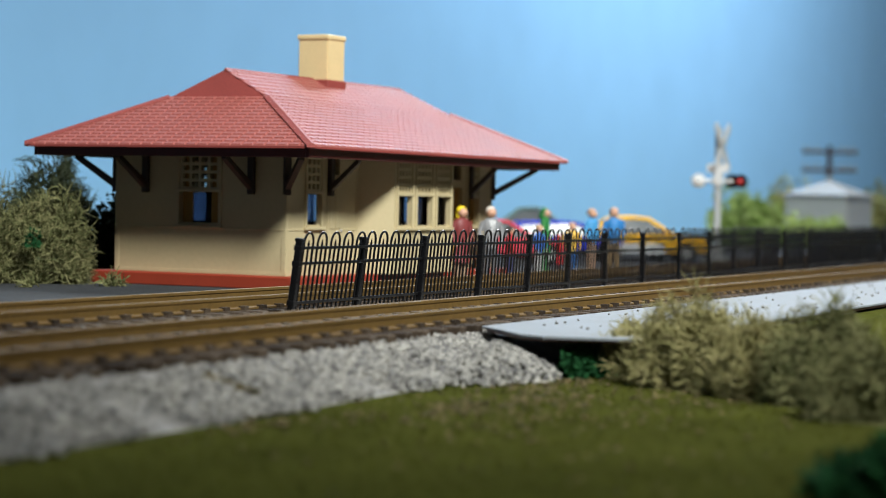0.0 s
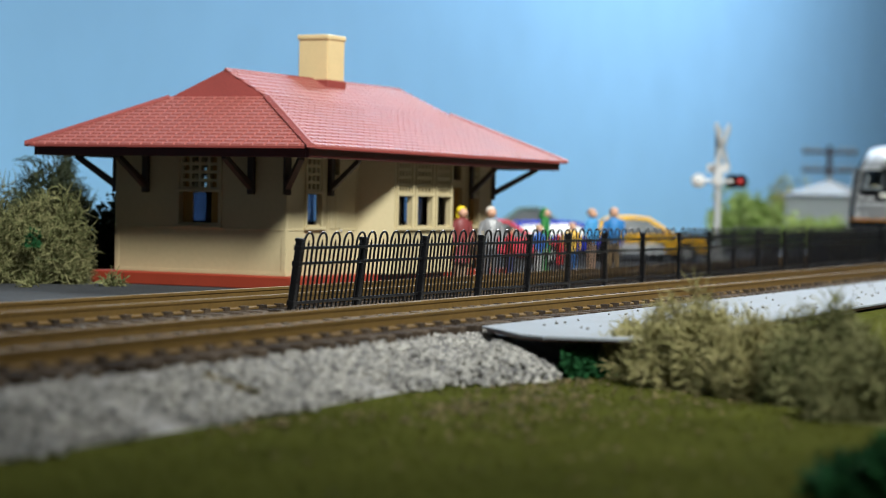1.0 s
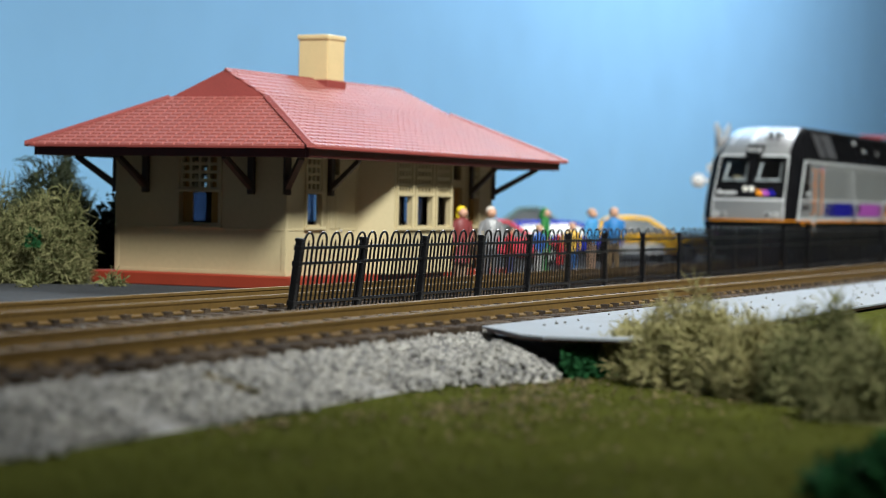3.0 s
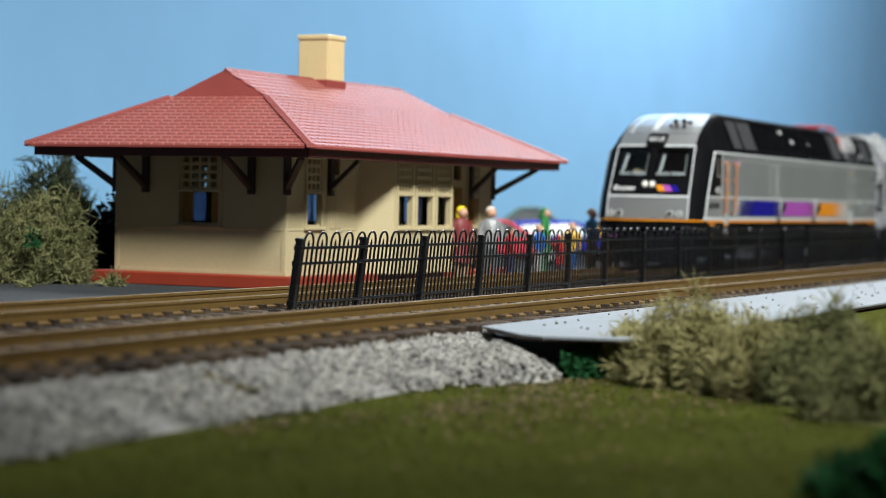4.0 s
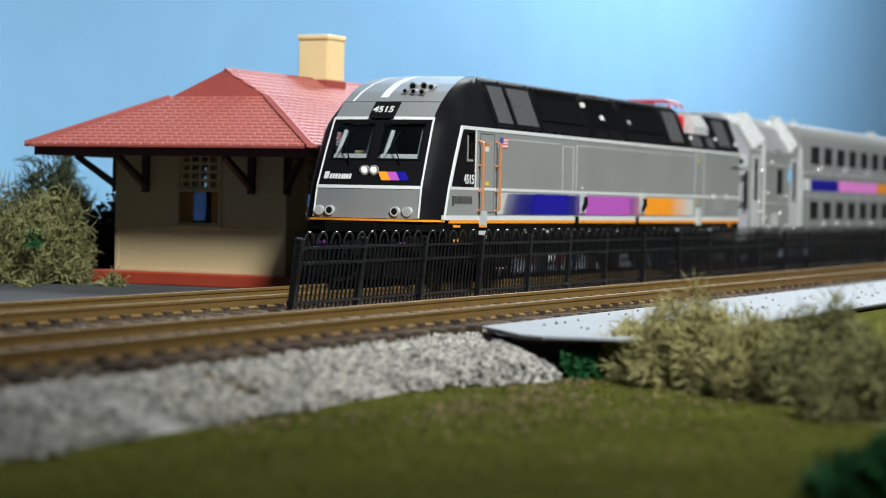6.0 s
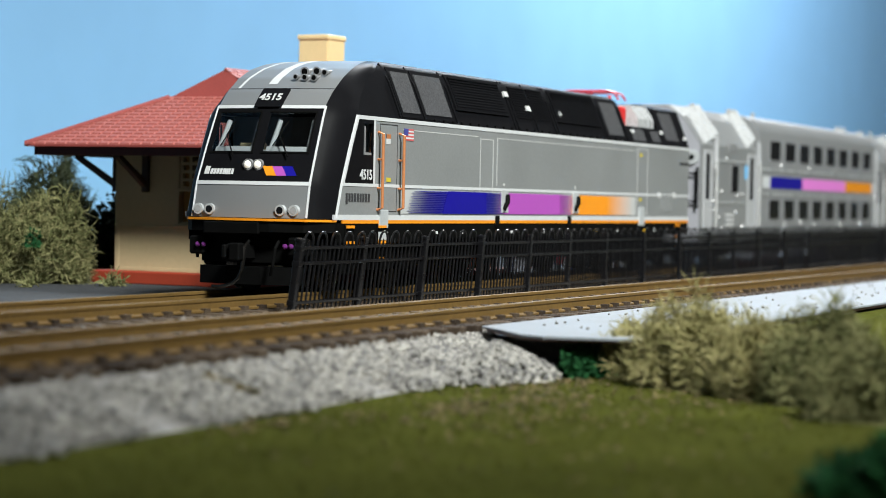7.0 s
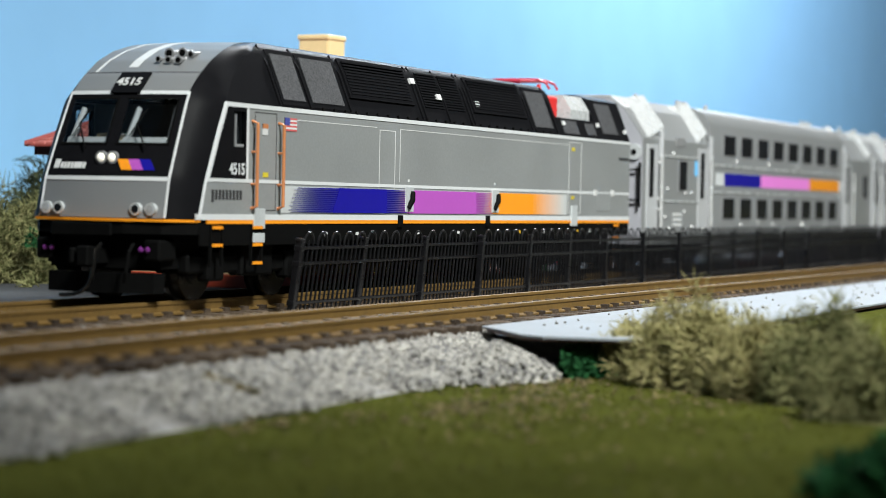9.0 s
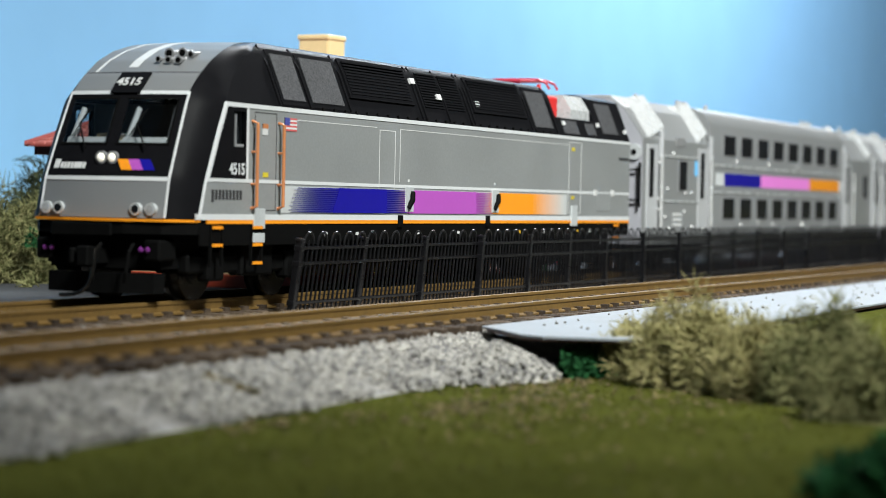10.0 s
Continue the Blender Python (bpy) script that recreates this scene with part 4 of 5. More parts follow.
        for x in (99.2, 147.4):
            lt = plate("latch_plate", GALV, x, 16.6, x + 4.2, 22.0, 0.35, "metal latch plate", L, 0.1)
            bm = B()
            tube(bm, [(x + 1.2, y + s * 0.4, 17.4), (x + 2.2, y + s * 1.0, 19.2), (x + 3.0, y + s * 0.6, 20.8)], 0.6, 8)
            part("latch", bm, MATT, lt)
            plate("placard", LABELWHITE, x + 1.6, 23.0, x + 2.3, 23.6, 0.1, "", L)
            plate("sill_clip", MATT, x - 3.5, 13.4, x - 1.2, 15.9, 0.4)
        for a in (217.5, 231.0):
            plate("placard", LINEGREY, a, 21.3, a + 2.2, 22.9, 0.25, "", L, 0.1)
        bm = B()
        a, b = sorted((y - s * 0.1, y + s * 0.15))
        for k in range(9):
            box(bm, 220 + k * 1.25, a, 17.4, 220.8 + k * 1.25, b, 22.2)
        part("vent_grille", bm, SILVER, L)
        for x, z in ((200.6, 32.6), (200.6, 20.2), (36.0, 22.9)):
            plate("warning_label", LABELYELLOW, x, z, x + 2.0, z + 0.9, 0.12, "yellow warning label")
        plate("warning_label", LINEGREY, 35.6, 30.8, 37.6, 32.9, 0.12)
        plate("warning_label", COPPER, 35.6, 32.0, 37.6, 32.9, 0.15)
        plate("threshold", GALV, 32.4, 13.2, 36.6, 17.0, 0.42, "bare metal door threshold", L, 0.1)
        plate("threshold", GALV, 32.2, 10.6, 36.6, 12.4, 0.42, "bare metal step back", L, 0.1)
        plate("threshold", GALV, 200.4, 13.4, 204.6, 18.6, 0.42, "bare metal door threshold", L, 0.1)
        plate("builder_plate", DARKLINE, 237, 31.2, 245, 31.9, 0.12)
        # underframe
        plate("skirt", MATT, 13, 10.2, 60, 14.15, 0.05, "black underframe skirt")
        plate("skirt", MATT, 60, 10.8, 246, 14.15, -0.05, "black underframe skirt")
        for x0 in (17.0, 32.0, 233.0):
            for k, z in enumerate((13.2, 10.0, 6.6)):
                if x0 == 17.0 and k == 2:
                    continue
                plate("step", ORANGE, x0, z, x0 + 3.6, z + 0.55, 0.5, "orange edged step")
            plate("step_frame", MATT, x0 - 0.5, 6.4, x0, 14, 0.3)
            plate("step_frame", MATT, x0 + 3.6, 6.4, x0 + 4.1, 14, 0.3)
        for x in (62, 76, 106, 128, 165, 182, 205, 214):
            plate("underframe_label", (LABELWHITE, YELLOW, LABELWHITE, RED)[int(x) % 4], x, 11.8, x + 1.1, 12.4, 0.1)
    lettering("4515", 2.9, WHITE, L, T(26.0, -17.16, 24.1, 90, 0, 0))
    bm = B()
    for k in range(9):
        box(bm, 17.0 + k * 1.28, -17.12, 18.6 - (0.5 if k == 0 else 0), 17.8 + k * 1.28, -17, 20.3, 0)
    part("lettering_bar", bm, DARKLINE, L, "dark lettering bars")
    fl = new("flag")
    fl.parent = L
    fl.empty_display_size = 0.002
    for k in range(7):
        bm = B()
        box(bm, 44.2, -17.12, 31.9 + k * 0.36, 49.2, -17, 31.9 + k * 0.36 + 0.34)
        part("flag_stripe", bm, FLAGRED if k % 2 == 0 else LABELWHITE, fl)
    bm = B()
    box(bm, 44.2, -17.16, 33.0, 46.3, -17, 34.42)
    part("canton", bm, FLAGBLUE, fl)
    # running gear
    for x in (38, 208):
        tr = new("truck")
        tr.parent = L
        tr.matrix_local = T(x, 0, 0)
        tr.empty_display_size = 0.002
        bm = B()
        for s in (-1, 1):
            box(bm, -24, s * 13 - 1.2, 5.0, 24, s * 13 + 1.2, 8.6, 0.5)
            for k in (-15, 15):
                box(bm, k - 3, s * 13.6 - 1.4, 3.6, k + 3, s * 13.6 + 1.4, 9.4, 0.5)
            box(bm, -6, s * 13.6 - 1.6, 4.4, 6, s * 13.6 + 1.6, 11, 0.4)
        box(bm, -7, -12, 5, 7, 12, 9)
        part("truck_frame", bm, MATT, tr)
        for k in (-15, 15):
            wheelset(tr, k)
    bm = B()
    box(bm, 66, -14, 6.4, 178, 14, 13.8, 1.2, 2)
    box(bm, 24, -11, 8.2, 240, 11, 15)
    part("fuel_tank", bm, MATT, L, "black underfloor tank")
    return L


def coach(doors=True):
    C = thing("coach", "silver double-deck model passenger coach with a coloured waist stripe", "coach", T(0, 0, 0), "coaches of the train")
    E = [(-17.5, 8), (-17.5, 38), (-11.5, 46.5), (-7, 49.6), (7, 49.6), (11.5, 46.5), (17.5, 38), (17.5, 8)]
    M = [(-17.5, 4.5), (-17.5, 44), (-15.6, 47.2), (-11, 49.4), (0, 50.3), (11, 49.4), (15.6, 47.2), (17.5, 44), (17.5, 4.5)]
    bm = B()
    prism(bm, E, "x", 0, 62)
    part("end_section", bm, CARSILVER, C, "silver end section")
    bm = B()
    prism(bm, E, "x", 236, 298)
    part("end_section", bm, CARSILVER, C, "silver end section")
    bm = B()
    prism(bm, M, "x", 64, 234)
    part("body", bm, CARSILVER, C, "silver double-deck body", smooth=True)
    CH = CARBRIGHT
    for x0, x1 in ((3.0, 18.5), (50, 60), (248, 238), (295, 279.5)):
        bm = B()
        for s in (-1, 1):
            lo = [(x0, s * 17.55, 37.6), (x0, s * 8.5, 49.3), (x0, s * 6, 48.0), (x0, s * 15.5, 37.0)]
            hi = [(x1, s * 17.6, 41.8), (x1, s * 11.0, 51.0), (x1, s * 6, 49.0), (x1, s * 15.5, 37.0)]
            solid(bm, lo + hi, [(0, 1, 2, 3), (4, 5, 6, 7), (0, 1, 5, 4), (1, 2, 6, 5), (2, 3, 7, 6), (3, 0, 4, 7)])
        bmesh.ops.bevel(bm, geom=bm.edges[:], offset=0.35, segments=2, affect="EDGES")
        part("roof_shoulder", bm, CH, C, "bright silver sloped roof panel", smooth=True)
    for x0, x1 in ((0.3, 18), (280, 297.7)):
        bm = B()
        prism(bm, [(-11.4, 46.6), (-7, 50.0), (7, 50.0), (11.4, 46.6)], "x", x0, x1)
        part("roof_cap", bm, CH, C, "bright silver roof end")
    for s in (-1, 1):
        y = s * 17.5
        def plate(name, mat, x0, z0, x1, z1, proud=0.12, label="", bevel=0.0, parent=C):
            a, b = sorted((y - s * 0.3, y + s * proud))
            bm = B()
            box(bm, x0, a, z0, x1, b, z1, bevel)
            return part(name, bm, mat, parent, label)
        for row in ((35.2, 41.4), (15.4, 21.8)):
            for k in range(8):
                x = 78 + k * 19.3
                w = plate("window", ROADGREY, x - 0.5, row[0] - 0.5, x + 13.0, row[1] + 0.5, 0.15, "", 0.1)
                plate("pane", WINDOW, x, row[0], x + 12.5, row[1], 0.2, "dark window pane", 0.0, w)
        for m, x0, x1, lab in ((WHITE, 70, 79, "white stripe end"), (BLUE, 79, 121, "blue stripe"), (PURPLEPINK, 121, 185, "pink-purple stripe"), (ORANGE, 185, 229, "orange stripe"), (WHITE, 229, 234, "white stripe end")):
            plate("stripe", m, x0 + 0.02, 25.7, x1, 29.6, 0.1, lab)
        plate("belt_line", CARBRIGHT, 66, 31.6, 233, 32.2, 0.3)
        plate("belt_line", CARBRIGHT, 66, 23.4, 233, 23.9, 0.3)
        for x in (4.5, 53.0, 240, 288):
            d = plate("door", DOORGREY, x - 1.5, 12.5, x + 8.2, 36.4, 0.25, "silver door", 0.15)
            plate("door_window", WINDOW, x + 0.6, 21.5, x + 4.2, 35.2, 0.35, "dark door window", 0.0, d)
            bm = B()
            tube(bm, [(x + 9.6, y + s * 0.9, 13.0), (x + 9.6, y + s * 0.9, 33)], 0.5, 8)
            part("grab_rail", bm, CHROME, C, "chrome grab rail")
        for x in (33, 268):
            w = plate("window", ROADGREY, x - 0.4, 23.4, x + 7.4, 32.6, 0.2)
            plate("pane", WINDOW, x, 23.8, x + 7, 32.2, 0.3, "dark window pane", 0.0, w)
        plate("notice", SKYBLUE, 48.5, 28.2, 51.0, 32.5, 0.2, "small blue notice")
        plate("notice", ROADGREY, 30, 36.5, 38, 39.0, 0.2)
        bm = B()
        a, b = sorted((y, y + s * 0.2))
        for k in range(3):
            box(bm, 28, a, 13.2 + k * 1.5, 36, b, 14.0 + k * 1.5)
        part("lettering_bar", bm, LABELWHITE, C, "pale lettering bars")
        plate("ledge", CARBRIGHT, 14.5, 33.2, 52, 33.7, 0.3)
        plate("ledge", CARBRIGHT, 14.5, 20.2, 52, 20.6, 0.3)
        for x in (14.6, 62.5, 236.0, 284.0):
            plate("jamb", DOORGREY, x, 12.0, x + 1.3, 40.5, 0.9, "bright door jamb", 0.2)
        # Chrome beads added to give the coach side its small bright glints.
        for x, z in ((13, 18), (13, 21), (46, 13), (22, 24), (14, 31.5), (39, 23), (66, 15), (66, 34), (27, 34.4), (38, 17.5), (24, 12.6), (45, 23.2), (92, 33.6), (130, 33.6), (168, 33.6), (98, 13.4), (137, 13.4), (176, 13.4), (118, 14.2), (209, 13.4), (231, 24), (20, 16), (57, 12.4)):
            bm = B()
            ball(bm, Vector((x, y + s * 0.2, z)), 0.5, 8, 6)
            part("rivet", bm, CHROME, C, "chrome bead added for a bright glint")
    # gangway end
    bm = B()
    prism(bm, [(-17.2, 8.2), (-17.2, 37.6), (-11.4, 46.0), (-7, 49.2), (7, 49.2), (11.4, 46.0), (17.2, 37.6), (17.2, 8.2)], "x", -0.25, 0.1)
    part("end_wall", bm, ENDGREY, C, "pale lavender grey end wall")
    bm = B()
    box(bm, -1.2, -5, 9, 0.3, 5, 36, 0.4)
    part("gangway", bm, MATT, C, "black gangway diaphragm")
    bm = B()
    tube(bm, ((-0.05, -15.0, 34), (-1.0, -15.0, 34)), 2.2, 20)
    lampo = part("end_lamp", bm, GALV, C, "round grey end lamp", smooth=True)
    bm = B()
    tube(bm, ((-0.9, -15.0, 34), (-1.2, -15.0, 34)), 0.8, 16)
    part("lens", bm, MATT, lampo)
    bm = B()
    for z in (20.5, 29):
        tube(bm, ((0, -12.8, z), (-1.4, -12.8, z), (-1.4, -17.0, z)), 0.32, 6)
    tube(bm, ((-1.4, -17.0, 18.5), (-1.4, -17.0, 31)), 0.4, 6)
    part("end_handrail", bm, MATT, C, "black end handrail")
    for x in (14, 53, 57, 61, 82, 200, 206, 212, 258, 284):
        bm = B()
        tube(bm, ((x, -10, 48.3), (x, -10, 51.0)), 0.7, 8)
        part("roof_fitting", bm, CHROME, C, "bright roof fitting")
    for x in (26, 272):
        tr = new("truck")
        tr.parent = C
        tr.matrix_local = T(x, 0, 0)
        tr.empty_display_size = 0.002
        bm = B()
        for s in (-1, 1):
            box(bm, -21, s * 12.6 - 1.2, 3.6, 21, s * 12.6 + 1.2, 7, 0.4)
        box(bm, -5, -12, 4, 5, 12, 8)
        part("truck_frame", bm, MATT, tr)
        for k in (-13, 13):
            wheelset(tr, k, 5.2)
    bm = B()
    box(bm, -6, -1.4, 6.4, 3, 1.4, 9.4, 0.3)
    part("coupler", bm, MATT, C)
    return C


ENDGREY = material("end_wall_grey", (0.31, 0.31, 0.34), 0.4, vary=0.06)
DOORGREY = material("door_silver", (0.42, 0.425, 0.44), 0.36, metal=0.15, vary=0.06)
PURPLEPINK = material("pink_paint", (0.72, 0.2, 0.62), 0.4, vary=0.05)
SKYBLUE = material("notice_blue", (0.12, 0.45, 0.8), 0.4, vary=0.05)


# ---- planting and loose stone ----
def lichen(name, label, at, rx, ry, h, n, mat, seed, thick=0.34, length=5.0, category="bush"):
    """A bush of curling lichen strands that grow out of a mound."""
    rng = np.random.default_rng(seed)
    vs, fs = [], []
    ph = rng.uniform(0, 6.28, 6)
    for _ in range(n):
        a, e = rng.uniform(0, 2 * math.pi), math.asin(rng.uniform(0.0, 1))
        lump = 0.82 + 0.16 * math.sin(3 * a + ph[0]) + 0.13 * math.sin(5 * a + 4 * e + ph[1]) + 0.1 * math.sin(9 * a + 7 * e + ph[2])
        depth = rng.uniform(0.45, 1.0) ** 0.6
        p = np.array([rx * math.cos(a) * math.cos(e), ry * math.sin(a) * math.cos(e), h * math.sin(e)]) * lump * depth
        out = np.array([math.cos(a) * math.cos(e), math.sin(a) * math.cos(e), math.sin(e) + 0.2])
        d = out + rng.normal(0, 0.7, 3)
        seg = 5
        step = length * rng.uniform(0.5, 1.2) / seg
        curl = rng.normal(0, 1.0, 3)
        k0 = len(vs)
        for i in range(seg + 1):
            d = d / np.linalg.norm(d)
            s = np.cross(d, [0.3, 0.2, 0.93])
            s /= np.linalg.norm(s) + 1e-6
            t = np.cross(d, s)
            r = thick * (1 - 0.75 * i / seg)
            for q in range(3):
                w = 2.094 * q
                c = p + (s * math.cos(w) + t * math.sin(w)) * r
                vs.append((c[0], c[1], max(c[2], 0.02 + 0.02 * q)))
            p = p + d * step
            d = d + curl * 0.5 + rng.normal(0, 0.35, 3)
        for i in range(seg):
            for q in range(3):
                a0, b0 = k0 + i * 3 + q, k0 + i * 3 + (q + 1) % 3
                fs.append((a0, b0, b0 + 3, a0 + 3))
    return soup(name, vs, fs, mat, label, category, "", at)


def foam(name, label, at, rx, ry, h, n, mat, seed, size=1.3, category="bush"):
    """A shrub of many small foam flakes with an uneven outline."""
    rng = np.random.default_rng(seed)
    vs, fs = [], []
    ph = rng.uniform(0, 6.28, 6)
    for _ in range(n):
        a, e = rng.uniform(0, 2 * math.pi), math.asin(rng.uniform(0.0, 1))
        lump = 0.8 + 0.15 * math.sin(3 * a + ph[0]) + 0.15 * math.sin(4 * a + 5 * e + ph[1]) + 0.1 * math.sin(11 * a + 9 * e + ph[2])
        p = np.array([rx * math.cos(a) * math.cos(e), ry * math.sin(a) * math.cos(e), h * math.sin(e)]) * lump * rng.uniform(0.4, 1.0) ** 0.4
        k = len(vs)
        for q in range(4):
            c = p + rng.normal(0, size * 0.55, 3)
            vs.append((c[0], c[1], max(0.02, c[2])))
        fs += [(k, k + 1, k + 2), (k, k + 2, k + 3), (k, k + 3, k + 1), (k + 1, k + 3, k + 2)]
    return soup(name, vs, fs, mat, label, category, "", at)


OCT = np.array([(1, 0, 0), (0, 1, 0), (-1, 0, 0), (0, -1, 0), (0, 0, 1), (0, 0, -1)], float)
OCTF = [(0, 1, 4), (1, 2, 4), (2, 3, 4), (3, 0, 4), (1, 0, 5), (2, 1, 5), (3, 2, 5), (0, 3, 5)]


def stones(label, places, size, mat, seed, name="ballast_stones", flat=0.75):
    rng = np.random.default_rng(seed)
    vs, fs = [], []
    for p in places:
        s = size * rng.uniform(0.55, 1.25)
        a, b = rng.uniform(0, 6.28), rng.uniform(-0.6, 0.6)
        v = OCT * rng.uniform(0.6, 1.2, (6, 1)) * s * np.array([1, 0.85, flat])
        ca, sa, cb, sb = math.cos(a), math.sin(a), math.cos(b), math.sin(b)
        v = v @ np.array([[ca, -sa, 0], [sa, ca, 0], [0, 0, 1]]) @ np.array([[1, 0, 0], [0, cb, -sb], [0, sb, cb]])
        k = len(vs)
        vs += list(v + np.array(p))
        fs += [tuple(i + k for i in f) for f in OCTF]
    return soup(name, vs, fs, mat, label, "ballast", "stuff")


rng = np.random.default_rng(7)
spots = []
for _ in range(8200):
    x, k = rng.uniform(-190, 40), rng.uniform(0, 1.0)
    edge = -78.6 + 1.2 * math.sin(x * 0.11) + 1.2 * math.sin(x * 0.31)
    y = -64.5 + (edge + 64.5) * k
    z = -3.75 - 5.45 * k + 0.15 * math.sin(x * 0.23 + y * 0.4) + rng.uniform(-0.2, 0.3)
    if x > 33 - 3 * k:
        z = min(z, -4.6 - 1.2 * (x - 30))
    spots.append((x, y, z))
for _ in range(1900):
    a, k = rng.uniform(0, 6.28), rng.uniform(0, 1) ** 0.5
    spots.append((1 + 17 * k * math.cos(a), -79.5 + 9.5 * k * math.sin(a), -9.4 + 5.9 * (1 - k) ** 0.8 + rng.uniform(-0.2, 0.35)))
stones("pale grey crushed stone ballast on the track shoulder", spots, 0.64, BALLAST, 11)
spots = []
for _ in range(9000):
    x = -150 + 560 * rng.uniform(0, 1) ** 1.4
    y = rng.choice([rng.uniform(-65, -21), rng.uniform(-18, 24)])
    if min(abs(y - c) for c in (8.8, -8.8, -41.2, -58.8)) < 1.6:
        continue
    mound = 1.0 if -34 < y < -17 else 0.0
    spots.append((x, y, -3.75 + 0.25 * math.sin(x * 0.2) + mound * 0.9 + rng.uniform(-0.3, 0.15)))
stones("grey stone ballast between the rails and ties", spots, 0.62, BALLASTDARK, 12)
bm = B()
prism(bm, [(-36, -4.0), (-32, -2.9), (-18.5, -2.9), (-16, -4.0)], "x", -400, 2600)
tagged(part("roadbed_mound", bm, BED), "grey stone ballast heaped between the tracks", "ballast", "", "structure")

spots = [(rng.uniform(25, 330), rng.uniform(-101, -67), -2.45) for _ in range(90)]
stones("small stray ballast pebbles on the grey plate", spots, 0.42, BALLASTDARK, 15, "pebbles")

# litter on the turf
spots = [(rng.normal(cx, sx), rng.normal(cy, sy), -9.4 + rng.uniform(0, 0.35)) for cx, cy, sx, sy, n in ((-48, -96, 7, 3, 90), (-30, -100, 9, 5, 110), (-60, -110, 14, 7, 90), (-85, -84, 6, 2, 40), (-5, -92, 8, 3, 80), (-20, -118, 10, 6, 70), (-40, -90, 30, 4, 120), (-90, -130, 30, 18, 80)) for _ in range(n)]
TWIG = (-72.0, -68.0, -5.0)
stones("dry brown litter scattered on the turf", spots, 0.65, DEBRIS, 13, "leaf_litter", 0.3)
spots = [(TWIG[0] + k * 0.07 + rng.normal(0, 0.5), TWIG[1] - k * 0.16 + rng.normal(0, 0.4), TWIG[2] - k * 0.055 + rng.uniform(0, 0.5)) for k in range(40)]
stones("brown dead twig litter on the ballast", spots, 0.8, DEBRIS, 14, "leaf_litter", 0.4)
# turf fibres
vs, fs = [], []
for _ in range(16000):
    x, y = rng.uniform(-200, 80), rng.uniform(-175, -80)
    if rng.uniform() < 0.35:
        x, y = rng.uniform(60, 420), rng.uniform(-150, -103)
    a, hgt, w = rng.uniform(0, 6.28), rng.uniform(0.2, 0.6), 0.16
    k = len(vs)
    vs += [(x - w * math.cos(a), y - w * math.sin(a), -9.55), (x + w * math.cos(a), y + w * math.sin(a), -9.55), (x + rng.normal(0, 0.4), y + rng.normal(0, 0.4), -9.5 + hgt)]
    fs.append((k, k + 1, k + 2))
soup("turf_fibres", vs, fs, TURFFIBRE, "short olive green turf fibres", "grass")

G = -9.5
lichen("bush", "tan-green lichen bush on the turf beside the plate", T(21, -96, G), 8.5, 6.0, 8.8, 3300, LICHENTAN, 21, 0.152, 3.6)
lichen("bush", "tan-green lichen bush on the turf beside the plate", T(7, -110, G), 10.5, 8.5, 14.0, 5700, LICHENTAN, 22, 0.160, 3.6)
lichen("bush", "olive brown lichen bush on the turf", T(-3, -123, G), 8.5, 8, 12.0, 4800, LICHENTAN, 23, 0.160, 3.6)
lichen("bush", "olive green lichen bush on the turf", T(-11, -137, G), 9, 9, 14.5, 5100, LICHEN, 24, 0.160, 3.6)
lichen("bush", "dark olive lichen bush on the turf", T(-30, -146, G), 8, 7, 10.0, 3600, LICHEN, 25, 0.160, 3.6)
foam("hedge_clump", "dark green foam clump at the end of the plate", T(13, -90, G), 5.0, 5.0, 6.4, 2200, FOAMDARK, 31, 0.6)
foam("hedge_clump", "dark green foam clump lying on the turf", T(-107, -169, G), 13, 11, 6.0, 2600, FOAMDARK, 32, 0.8)
foam("hedge_clump", "mid green foam clump on the turf", T(95, -112, G), 24, 8, 4.0, 1200, FOAM, 33, 0.9)
# beside the station
S = -3.2
lichen("bush", "pale olive lichen bush beside the station", T(133, 97, S), 11.5, 11.0, 22.0, 7800, LICHEN, 41, 0.205, 4.8)
lichen("bush", "pale olive lichen bush beside the station", T(121, 108, S), 12, 11, 21.0, 5400, LICHEN, 42, 0.205, 4.8)
foam("hedge_clump", "dark green foam tuft in the lichen bush", T(119, 91.5, S + 9), 3.2, 2.4, 5.0, 170, FOAMDARK, 43, 0.5)
lichen("bush", "dark lichen bush behind the paler bushes", T(178, 125, S), 20, 12, 33.0, 5400, LICHENDARK, 44, 0.258, 5.7)
lichen("bush", "dark lichen bush behind the paler bushes", T(172, 150, S), 16, 14, 31.0, 3600, LICHEN, 45, 0.258, 5.7)
foam("hedge_clump", "near black foam hedge behind the station corner", T(186, 112, S), 16, 9, 22.0, 3200, FOAMBLACK, 46, 1.2)
lichen("moss_tuft", "small pale lichen tuft against the red plinth", T(128, 74, S), 4.2, 1.8, 2.2, 70, LICHEN, 47, 0.3, 3.5, "moss")
lichen("moss_tuft", "small pale lichen tuft on the asphalt", T(106, 84, S), 2.5, 1.8, 1.6, 40, LICHEN, 48, 0.26, 3.0, "moss")
